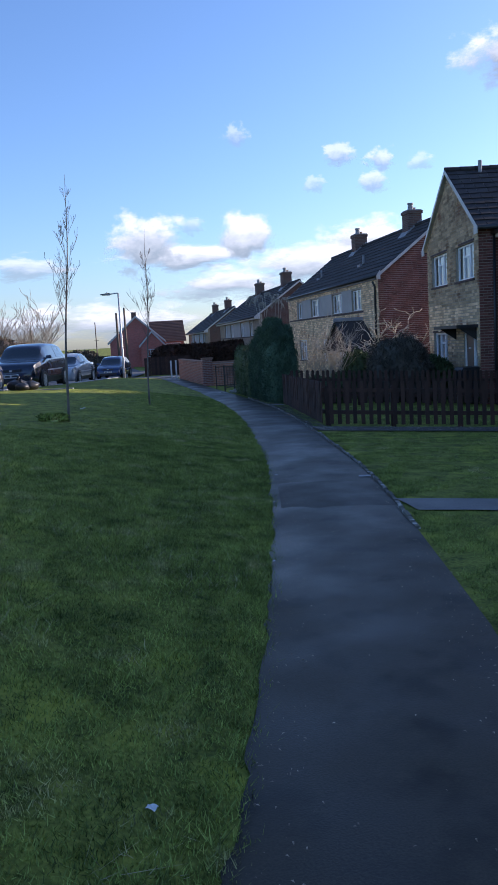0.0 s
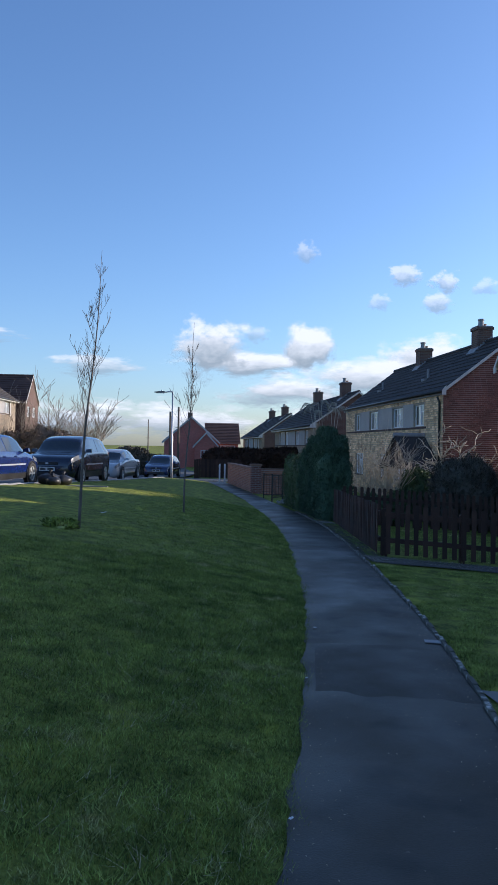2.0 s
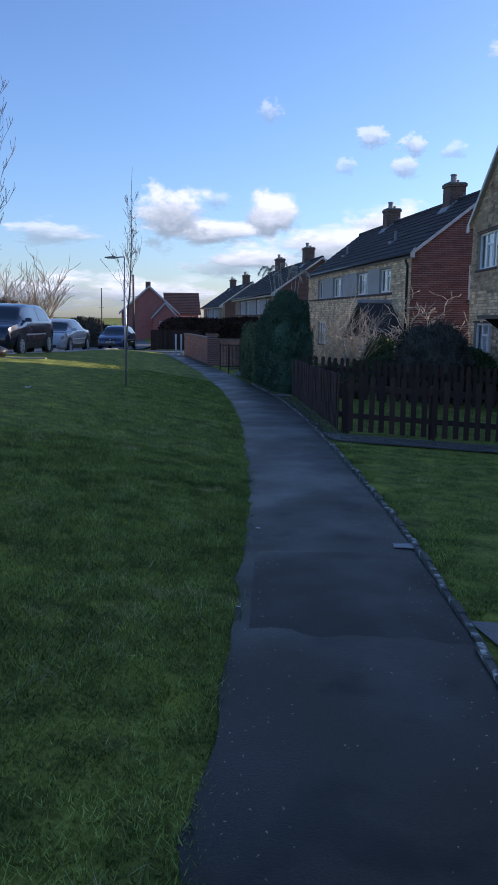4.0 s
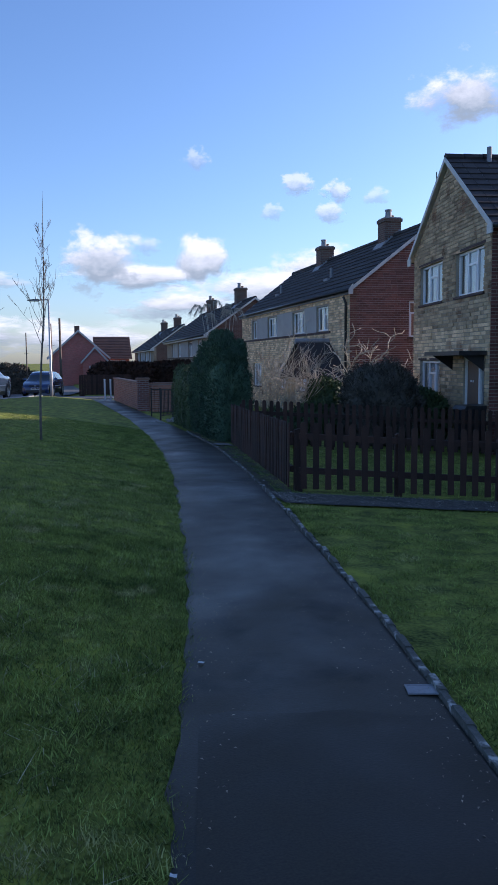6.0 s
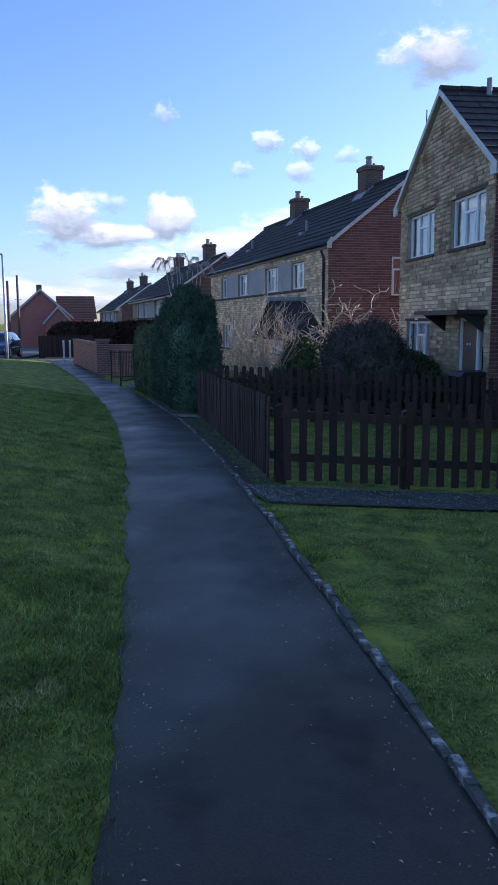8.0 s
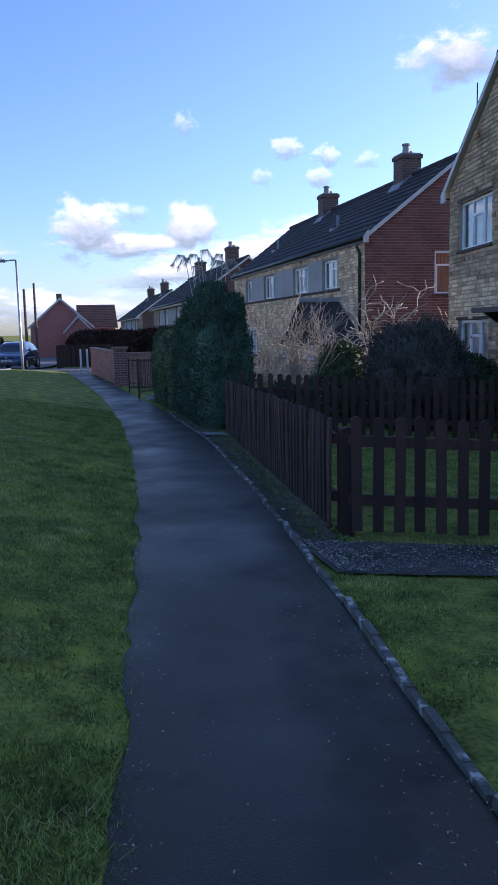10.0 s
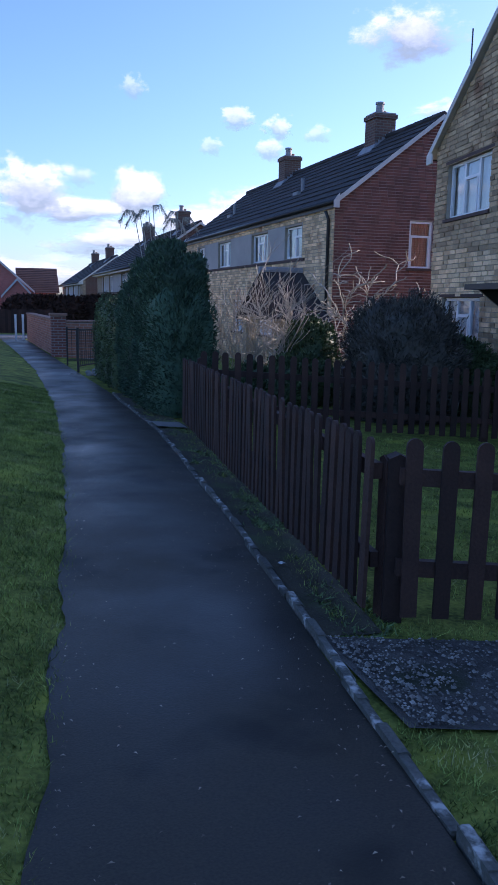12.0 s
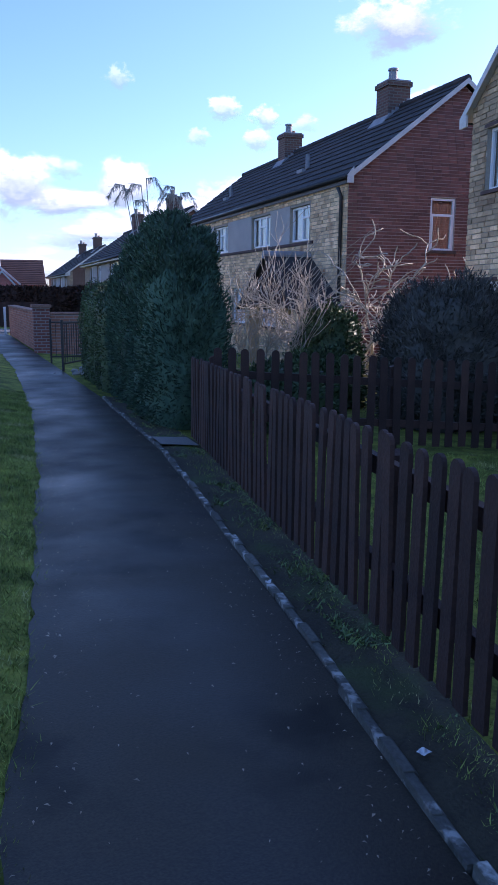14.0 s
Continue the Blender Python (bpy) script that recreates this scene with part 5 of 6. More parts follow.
# street lamps and poles -------------------------------------------------------------------
def lamp_post(x, y, hgt, arm, ang, r, label, z=None):
    t = thing("street_lamp", pose(x, y, land(x, y) if z is None else z, 0, 0, ang), label, "street lamp", "street lamps")
    part("column", Geo().tube([(0, 0, -0.1), (0, 0, 1.25), (0, 0, 1.3), (0, 0, hgt)], [r * 1.15, r * 1.15, r * 0.98, r * 0.68], 14), M_STEEL, t, smooth=True)
    part("access_door", Geo().box(-0.04, 0.04, -r * 1.2, -r * 1.1, 0.35, 0.85), M_STEEL, t)
    part("arm", Geo().tube([(0, 0, hgt - 0.06), (-0.02, 0, hgt), (-arm * 0.5, 0, hgt - 0.01), (-arm, 0, hgt - 0.04)], [r * 0.7, r * 0.6, r * 0.55, r * 0.5], 10), M_STEEL, t, smooth=True)
    hd = part("lamp_head", Geo().prism([(-arm + 0.05, -0.11, hgt - 0.02), (-arm - 0.10, -0.13, hgt + 0.03), (-arm - 0.58, -0.10, hgt - 0.02), (-arm - 0.62, -0.09, hgt - 0.06), (-arm - 0.05, -0.11, hgt - 0.11)], (0, 0.24, 0)), M_LAMPHEAD, t)
    part("sensor", Geo().tube([(-arm - 0.18, 0, hgt + 0.02), (-arm - 0.18, 0, hgt + 0.09)], 0.035, 10), M_WHITE, hd)
    part("lens", Geo().box(-arm - 0.5, -arm - 0.12, -0.08, 0.08, hgt - 0.105, hgt - 0.088), M_TINT, hd)


lamp_post(-5.24, 13.8, 5.75, 0.62, -6, 0.075, "tall grey steel street lamp with a flat lamp head")
lamp_post(0.78, 47.6, 5.0, 0.45, 0, 0.065, "distant grey steel street lamp by the junction", road_z(47.6))
for x, y, top, r in ((-0.87, 60.0, 3.4, 0.05), (0.72, 60.0, 4.0, 0.11), (1.32, 60.0, 4.35, 0.10)):
    t = thing("telegraph_pole", pose(x, y, road_z(60) - 0.1), "weathered timber telegraph pole beside the road", "pole", "telegraph poles")
    part("shaft", Geo().tube([(0, 0, -0.2), (0, 0, top + 0.85)], [r, r * 0.7], 10), M_POLE, t, smooth=True)
    part("step_iron", Geo().box(-r - 0.12, r + 0.12, -0.012, 0.012, top * 0.85, top * 0.85 + 0.025), M_IRON, t)


# clouds: far backdrop -----------------------------------------------------------------------
def cloud_mat():
    m = bpy.data.materials.new("cloud")
    m.use_nodes = True
    n, l = m.node_tree.nodes, m.node_tree.links
    n.remove(n["Principled BSDF"])
    tc, oi = n.new("ShaderNodeTexCoord"), n.new("ShaderNodeObjectInfo")
    off = n.new("ShaderNodeVectorMath")
    off.operation = "MULTIPLY_ADD"
    com = n.new("ShaderNodeCombineXYZ")
    sc = n.new("ShaderNodeMath")
    sc.operation = "MULTIPLY"
    sc.inputs[1].default_value = 37.0
    l.new(oi.outputs["Random"], sc.inputs[0])
    for k in range(3):
        l.new(sc.outputs[0], com.inputs[k])
    l.new(tc.outputs["Object"], off.inputs[0])
    off.inputs[1].default_value = (1.0, 1.0, 1.0)
    l.new(com.outputs[0], off.inputs[2])
    nz = n.new("ShaderNodeTexNoise")
    nz.inputs["Scale"].default_value, nz.inputs["Detail"].default_value, nz.inputs["Roughness"].default_value = 2.1, 8, 0.60
    l.new(off.outputs[0], nz.inputs["Vector"])
    ln = n.new("ShaderNodeVectorMath")
    ln.operation = "LENGTH"
    l.new(tc.outputs["Object"], ln.inputs[0])
    a = n.new("ShaderNodeMath")
    a.operation = "MULTIPLY_ADD"
    l.new(nz.outputs[0], a.inputs[0])
    a.inputs[1].default_value = 1.7
    sub = n.new("ShaderNodeMath")
    sub.operation = "MULTIPLY_ADD"
    l.new(ln.outputs["Value"], sub.inputs[0])
    sub.inputs[1].default_value, sub.inputs[2].default_value = -1.15, -0.12
    l.new(sub.outputs[0], a.inputs[2])
    mr = n.new("ShaderNodeMapRange")
    mr.interpolation_type = "SMOOTHSTEP"
    l.new(oi.outputs["Alpha"], mr.inputs["To Max"])
    mr.inputs["From Min"].default_value, mr.inputs["From Max"].default_value = 0.02, 0.46
    l.new(a.outputs[0], mr.inputs[0])
    sep = n.new("ShaderNodeSeparateXYZ")
    l.new(tc.outputs["Object"], sep.inputs[0])
    h = n.new("ShaderNodeMath")
    h.operation = "MULTIPLY_ADD"
    l.new(nz.outputs[0], h.inputs[0])
    h.inputs[1].default_value = 1.1
    l.new(sep.outputs[1], h.inputs[2])
    # sunlit tops and shaded bases are painted into the glow colour by height
    rp = n.new("ShaderNodeValToRGB")
    rp.color_ramp.elements[0].position, rp.color_ramp.elements[1].position = 0.30, 0.82
    rp.color_ramp.elements[0].color, rp.color_ramp.elements[1].color = (0.36, 0.42, 0.45, 1), (1.0, 0.98, 0.93, 1)
    l.new(h.outputs[0], rp.inputs[0])
    em, tr, mx = n.new("ShaderNodeEmission"), n.new("ShaderNodeBsdfTransparent"), n.new("ShaderNodeMixShader")
    l.new(rp.outputs[0], em.inputs[0])
    em.inputs[1].default_value = CLOUD_GLOW
    l.new(mr.outputs[0], mx.inputs[0])
    l.new(tr.outputs[0], mx.inputs[1])
    l.new(em.outputs[0], mx.inputs[2])
    l.new(mx.outputs[0], n["Material Output"].inputs[0])
    return m


CLOUD_GLOW = 0.80
M_CLOUD = cloud_mat()
# bearing, height, half width and half height in degrees
CLOUDS = ((3.2, 7.2, 3.5, 2.4), (6.3, 8.1, 1.1, 0.8), (10.2, 7.2, 2.9, 2.2), (6.2, 5.9, 5.6, 1.4), (8.6, 4.0, 5.0, 1.6), (14.3, 5.0, 5.0, 2.2), (18.4, 6.4, 3.4, 2.0),
          (16.9, 12.2, 1.3, 0.9), (19.7, 11.6, 1.3, 1.0), (19.2, 10.3, 1.3, 0.9), (15.2, 10.4, 1.0, 0.8), (22.5, 11.2, 1.2, 0.7), (9.9, 13.8, 1.0, 0.9), (28.6, 17.3, 3.6, 2.3), (33.0, 20.8, 3.0, 1.6),
          (-5.4, 5.7, 3.6, 1.0), (-5.7, 1.9, 6.5, 1.5), (2.0, 1.6, 6.0, 1.6), (-14.0, 7.5, 4.5, 0.8), (31.0, 12.5, 2.4, 0.9), (42.0, 9.0, 5.0, 2.0), (-30.0, 6.0, 7.0, 2.0), (12.0, 1.8, 6.0, 1.6))
far = 2400.0
cg = Geo().add([(-1.25, -1.25, 0), (1.25, -1.25, 0), (1.25, 1.25, 0), (-1.25, 1.25, 0)], [(0, 1, 2, 3)])
cloud_mesh = cg.mesh("cloud", M_CLOUD)
for i, (az, el, w, h) in enumerate(CLOUDS):
    d = far + i * 18
    way = Vector((math.sin(radians(az)) * math.cos(radians(el)), math.cos(radians(az)) * math.cos(radians(el)), math.sin(radians(el))))
    ob = new("cloud", cloud_mesh)
    ob.matrix_world = look(way * d, way * d * 2) @ Matrix.Diagonal((d * math.tan(radians(w * 1.45)), d * math.tan(radians(h * 1.45)), 1, 1))
    ob.color = (1, 1, 1, 0.96 if w * h > 4 else (0.4 if w * h < 1.0 else 0.62))
    tagged(ob, "small white cumulus cloud in a blue sky", "cloud", "clouds", "structure")


# parked cars --------------------------------------------------------------------------------
def spline(xs, ys, x):
    """Smooth curve through points (cubic Hermite with limited slopes)."""
    xs, ys = np.array(xs, float), np.array(ys, float)
    dl = np.diff(ys) / np.diff(xs)
    m = np.zeros(len(xs))
    for i in range(1, len(xs) - 1):
        m[i] = 0 if dl[i - 1] * dl[i] <= 0 else 2 * dl[i - 1] * dl[i] / (dl[i - 1] + dl[i])
    m[0], m[-1] = dl[0], dl[-1]
    i = int(np.clip(np.searchsorted(xs, x) - 1, 0, len(xs) - 2))
    h = xs[i + 1] - xs[i]
    t = (x - xs[i]) / h
    return float((2 * t**3 - 3 * t**2 + 1) * ys[i] + (t**3 - 2 * t**2 + t) * h * m[i] + (-2 * t**3 + 3 * t**2) * ys[i + 1] + (t**3 - t**2) * h * m[i + 1])


def wheel(car, x, y, r, w, spokes):
    s = 1 if y > 0 else -1
    g = Geo(Matrix.Translation((x, y, r)) @ pose(0, 0, 0, 90, 0, 0))
    prof = [(r * 0.64, -w * 0.42), (r * 0.78, -w * 0.5), (r * 0.95, -w * 0.46), (r, -w * 0.3), (r, w * 0.3), (r * 0.95, w * 0.46), (r * 0.78, w * 0.5), (r * 0.64, w * 0.42)]
    g.grid([[(math.cos(a) * q, math.sin(a) * q, z) for q, z in prof] for a in (2 * math.pi * k / 28 for k in range(29))])
    ty = part("tyre", g, M_TYRE, car, smooth=True)
    g = Geo(Matrix.Translation((x, y, r)) @ pose(0, 0, 0, 90, 0, 0))
    o = -s * w * 0.40
    n = 28
    g.grid([[(math.cos(a) * r * q, math.sin(a) * r * q, o * z) for q, z in ((0.66, 1.02), (0.60, 1.06), (0.57, 0.6))] for a in (2 * math.pi * k / n for k in range(n + 1))])
    for k in range(spokes):
        a = 2 * math.pi * k / spokes
        wd = 0.16 if spokes < 8 else 0.085
        ring = [(math.cos(a - wd * 2.2) * r * 0.14, math.sin(a - wd * 2.2) * r * 0.14), (math.cos(a + wd * 2.2) * r * 0.14, math.sin(a + wd * 2.2) * r * 0.14), (math.cos(a + wd) * r * 0.6, math.sin(a + wd) * r * 0.6), (math.cos(a - wd) * r * 0.6, math.sin(a - wd) * r * 0.6)]
        g.prism([(px, py, o * 0.75) for px, py in ring], (0, 0, o * 0.25))
    g.tube([(0, 0, o * 0.7), (0, 0, o * 1.06)], r * 0.17, 12)
    part("rim", g, M_RIM, ty)


def car(label, m, colour, L, W, H, shape, wheelbase, wr=0.315, spokes=7, rear_plate=False, group="parked cars"):
    """A car from its length profile. Local x runs from the rear to the nose, z up from the road.
    shape: (at, bonnet or belt height, roof height, half width at belt, half width of roof, underside)."""
    t = thing("car", m, label, "car", group)
    mat = paint(label.split()[0] + "_car_paint_" + str(int(L * 100)), colour)
    st = np.linspace(0, 1, 49)
    xs = [s[0] for s in shape]
    cols = [[s[k] for s in shape] for k in range(1, 6)]
    grid = []
    for u in st:
        belt, roof, hw, rw, und = (spline(xs, c, u) for c in cols)
        belt, roof, und = belt * H, max(roof, belt + 0.005) * H, und * H
        hw, rw = hw * W / 2, rw * W / 2
        x = (u - 0.5) * L
        k = max(0.0, min(1.0, (roof - belt) / (0.30 * H)))
        ring = [(hw * 0.80, und), (hw * 0.95, und + 0.02), (hw * 0.985, und + (belt - und) * 0.25), (hw, und + (belt - und) * 0.55), (hw * 0.985, und + (belt - und) * 0.80), (hw * 0.955, belt)]
        tops = [(hw * 0.955 + (rw - hw * 0.955) * f, belt + (roof - 0.05 * k - belt) * f) for f in (0.10, 0.5, 0.92)]
        ring += tops + [(rw * 0.90 if k > 0.3 else hw * 0.75, roof - 0.018 * k), (rw * 0.5 if k > 0.3 else hw * 0.45, roof + 0.004), (0, roof + 0.012)]
        grid.append([(x, -a, z) for a, z in ring] + [(x, a, z) for a, z in ring[-2::-1]])
    g = Geo()
    g.grid(grid)
    n = len(grid[0])
    g.f = [tuple(reversed(f)) for f in g.f]
    g.f.append(tuple(range(n)))
    g.f.append(tuple(range(len(g.v) - 1, len(g.v) - 1 - n, -1)))
    part("body", g, mat, t, smooth=True)

    def patch(name, u0, u1, j0, j1, mt, out=0.006, parent=t, lab="", inset=0.0):
        i0, i1 = int(round(u0 * 48)), int(round(u1 * 48))
        pts = []
        for i in range(i0, i1 + 1):
            row = []
            for j in range(j0, j1 + 1):
                p = Vector(grid[i][j])
                a = Vector(grid[min(i + 1, 48)][j]) - Vector(grid[max(i - 1, 0)][j])
                b = Vector(grid[i][min(j + 1, n - 1)]) - Vector(grid[i][max(j - 1, 0)])
                nn = a.cross(b)
                nn = nn.normalized() if nn.length > 1e-6 else Vector((0, 0, 1))
                c = Vector((p.x, 0, H * 0.45))
                if nn.dot(p - c) < 0:
                    nn = -nn
                row.append(tuple(p + nn * out))
            pts.append(row)
        gg = Geo()
        gg.grid(pts)
        return part(name, gg, mt, parent, lab, smooth=True)

    sw, se = shape_marks(shape)
    mid = n // 2
    for j0, j1 in ((6, 8), (n - 9, n - 7)):
        half = se[0] + (se[1] - se[0]) * 0.47
        patch("side_window", se[0] + 0.03, half - 0.012, j0, j1, M_TINT)
        patch("side_window", half + 0.012, se[1] - 0.04, j0, j1, M_TINT)
    patch("windscreen", sw[0], sw[1], 8, n - 9, M_TINT)
    patch("rear_window", sw[2], sw[3], 8, n - 9, M_TINT)
    for j0, j1 in ((3, 5), (n - 6, n - 4)):
        patch("headlamp", 0.85, 0.98, 4 if j0 < 9 else n - 6, 5 if j0 < 9 else n - 5, M_LENS, 0.008)
        patch("tail_lamp", 0.0, 0.065, 4 if j0 < 9 else n - 6, 5 if j0 < 9 else n - 5, M_REDLENS, 0.008)
        patch("sill_trim", 0.24, 0.74, 1 if j0 < 9 else n - 3, 2 if j0 < 9 else n - 2, M_BLACK, 0.004)
    for s in (-1, 1):
        part("door_mirror", Geo().add([(0.17 * L, s * W * 0.47, 0.66 * H), (0.20 * L, s * W * 0.47, 0.66 * H), (0.195 * L, s * W * 0.575, 0.665 * H), (0.165 * L, s * W * 0.575, 0.66 * H), (0.17 * L, s * W * 0.48, 0.73 * H), (0.19 * L, s * W * 0.48, 0.73 * H), (0.185 * L, s * W * 0.565, 0.735 * H), (0.165 * L, s * W * 0.565, 0.735 * H)],
                                      [(0, 1, 2, 3), (4, 5, 6, 7), (0, 1, 5, 4), (1, 2, 6, 5), (2, 3, 7, 6), (3, 0, 4, 7)]), mat, t)
        part("side_moulding", Geo().box(-0.24 * L, 0.20 * L, s * W * 0.4985 - 0.006, s * W * 0.4985 + 0.006, 0.405 * H, 0.435 * H), M_RIM, t)
        for k in (0.02, -0.16):
            part("door_handle", Geo().box(k * L, k * L + 0.15, s * W * 0.49 - 0.012, s * W * 0.49 + 0.016, 0.565 * H, 0.585 * H), mat, t)
    for k, sx in ((1, L / 2), (-1, -L / 2)):
        e = 0.012 * k
        x0, x1 = sorted((sx, sx + e))
        pl = part("number_plate", Geo().box(x0, x1, -0.26, 0.26, 0.30 * H, 0.375 * H), M_PLATEW if k > 0 else M_PLATEY, t)
        x0, x1 = sorted((sx + e, sx + e * 1.25))
        part("plate_bars", Geo().box(x0, x1, -0.22, -0.04, 0.318 * H, 0.357 * H).box(x0, x1, 0.02, 0.22, 0.318 * H, 0.357 * H), M_BLACK, pl)
    part("grille", Geo().box(L / 2 - 0.01, L / 2 + 0.012, -0.36, 0.36, 0.42 * H, 0.475 * H), M_BLACK, t)
    part("lower_grille", Geo().box(L / 2 - 0.02, L / 2 + 0.006, -0.55, 0.55, 0.19 * H, 0.275 * H), M_BLACK, t)
    part("bonnet_badge", Geo().box(L / 2 + 0.010, L / 2 + 0.018, -0.05, 0.05, 0.43 * H, 0.465 * H), M_RIM, t)
    part("rear_bar", Geo().box(-L / 2 - 0.014, -L / 2 + 0.004, -0.40, 0.40, 0.435 * H, 0.452 * H), M_RIM, t)
    for sx in (wheelbase / 2, -wheelbase / 2):
        for s in (-1, 1):
            # arch lip round a black disc, whose colour stands for the well's shade
            g = Geo(Matrix.Translation((sx, s * W * 0.40, wr)) @ pose(0, 0, 0, 90, 0, 0))
            o = -s * (W * 0.10 - 0.012)
            e = -s * (W * 0.10 + 0.004)
            ang = [2 * math.pi * k / 32 for k in range(33)]
            g.grid([[(math.cos(a) * wr * q, math.sin(a) * wr * q, z) for q, z in ((0.02, o), (1.08, o), (1.08, e), (1.15, e), (1.16, o))] for a in ang])
            part("dark_wheel_well", g, M_BLACK, t)
            wheel(t, sx, s * (W * 0.5 - 0.068), wr, 0.20, spokes)
    return t


def shape_marks(shape):
    """Where the windscreen, rear window and side windows lie along the car."""
    for s in shape:
        if len(s) > 6:
            return s[6], s[7]


#         at, belt, roof, half width, roof width, underside
HATCH = ((0.00, 0.47, 0.47, 0.86, 0.70, 0.22, (0.685, 0.80, 0.025, 0.125), (0.09, 0.745)), (0.015, 0.60, 0.62, 0.92, 0.68, 0.16), (0.06, 0.66, 0.80, 0.96, 0.68, 0.14), (0.14, 0.66, 0.95, 0.99, 0.68, 0.13), (0.30, 0.65, 0.995, 1.0, 0.70, 0.13), (0.50, 0.64, 1.0, 1.0, 0.71, 0.13),
         (0.64, 0.635, 0.955, 1.0, 0.70, 0.13), (0.76, 0.625, 0.69, 0.99, 0.74, 0.13), (0.80, 0.61, 0.625, 0.985, 0.78, 0.13), (0.90, 0.54, 0.555, 0.955, 0.78, 0.13), (0.97, 0.465, 0.48, 0.90, 0.72, 0.14), (1.0, 0.375, 0.385, 0.80, 0.62, 0.18))
SUV = ((0.00, 0.48, 0.48, 0.86, 0.72, 0.24, (0.69, 0.80, 0.025, 0.105), (0.08, 0.745)), (0.015, 0.60, 0.64, 0.92, 0.70, 0.19), (0.05, 0.655, 0.82, 0.96, 0.70, 0.17), (0.12, 0.655, 0.95, 0.99, 0.71, 0.16), (0.30, 0.65, 0.995, 1.0, 0.73, 0.15), (0.50, 0.64, 1.0, 1.0, 0.74, 0.15),
       (0.65, 0.635, 0.95, 1.0, 0.73, 0.15), (0.77, 0.63, 0.68, 0.99, 0.76, 0.15), (0.81, 0.625, 0.645, 0.985, 0.80, 0.15), (0.91, 0.595, 0.61, 0.96, 0.80, 0.15), (0.975, 0.54, 0.55, 0.89, 0.72, 0.17), (1.0, 0.42, 0.43, 0.78, 0.62, 0.21))
SALOON = ((0.00, 0.50, 0.50, 0.84, 0.68, 0.22, (0.645, 0.76, 0.17, 0.29), (0.24, 0.71)), (0.02, 0.63, 0.64, 0.90, 0.66, 0.17), (0.14, 0.665, 0.675, 0.96, 0.66, 0.15), (0.19, 0.665, 0.72, 0.98, 0.66, 0.14), (0.30, 0.66, 0.95, 1.0, 0.68, 0.13), (0.42, 0.65, 1.0, 1.0, 0.69, 0.13), (0.52, 0.645, 1.0, 1.0, 0.69, 0.13),
          (0.62, 0.64, 0.94, 1.0, 0.68, 0.13), (0.73, 0.635, 0.68, 0.99, 0.72, 0.13), (0.77, 0.625, 0.64, 0.985, 0.76, 0.13), (0.90, 0.57, 0.585, 0.95, 0.76, 0.13), (0.975, 0.49, 0.50, 0.88, 0.68, 0.15), (1.0, 0.40, 0.41, 0.78, 0.6, 0.2))
TOWARDS, AWAY = 258.0, 78.0


def parked(x, y, heading):
    return pose(x, y, road_z(y) + 0.012, 0, 0, heading)


car("bright turquoise-blue hatchback parked at the kerb", parked(-6.94, 11.65, TOWARDS), (0.0, 0.30, 0.62), 4.25, 1.76, 1.47, HATCH, 2.62, 0.32, 5)
car("dark blue hatchback with pale wheel trims parked at the kerb", parked(-5.63, 17.54, TOWARDS), (0.002, 0.024, 0.170), 4.25, 1.76, 1.47, HATCH, 2.61, 0.315, 14)
car("navy three-door hatchback parked tail towards the lawn", parked(-4.55, 24.44, AWAY), (0.002, 0.014, 0.115), 4.25, 1.76, 1.43, HATCH, 2.61, 0.32, 6)
car("dark navy family crossover parked at the kerb", parked(-2.87, 29.84, TOWARDS), (0.008, 0.012, 0.032), 4.3, 1.79, 1.62, SUV, 2.63, 0.34, 7)
car("silver saloon car parked at the kerb", parked(-1.95, 37.6, TOWARDS), (0.42, 0.43, 0.45), 4.4, 1.72, 1.38, SALOON, 2.6, 0.31, 8)
car("dark blue hatchback parked near the junction", parked(0.25, 54.6, TOWARDS), (0.018, 0.035, 0.11), 4.1, 1.72, 1.46, HATCH, 2.55, 0.31, 7)
car("pale blue hatchback parked across the road", parked(-9.6, 33.5, AWAY), (0.20, 0.28, 0.36), 4.0, 1.7, 1.43, HATCH, 2.5, 0.31, 7)

# wheelie bin by the gable house
t = thing("wheelie_bin", pose(9.95, 20.9, land(9.95, 20.9), 0, 0, -95), "black wheeled rubbish bin beside the house door", "bin")
part("body", Geo().add([(-0.24, -0.26, 0.06), (0.24, -0.26, 0.06), (0.24, 0.24, 0.06), (-0.24, 0.24, 0.06), (-0.29, -0.34, 0.95), (0.29, -0.34, 0.95), (0.29, 0.30, 0.98), (-0.29, 0.30, 0.98)], [(3, 2, 1, 0), (4, 5, 6, 7), (0, 1, 5, 4), (1, 2, 6, 5), (2, 3, 7, 6), (3, 0, 4, 7)]), M_BLACK, t)
part("lid", Geo().prism([(-0.31, -0.36, 0.955), (-0.31, 0.34, 0.985), (-0.31, 0.30, 1.05), (-0.31, -0.30, 1.04)], (0.62, 0, 0)), M_BLACK, t)
part("handle", Geo().tube([(-0.22, 0.37, 0.97), (0.22, 0.37, 0.97)], 0.016, 8), M_BLACK, t)
for s in (-1, 1):
    part("wheel", Geo().tube([(s * 0.25, 0.26, 0.1), (s * 0.30, 0.26, 0.1)], 0.1, 14), M_TYRE, t)


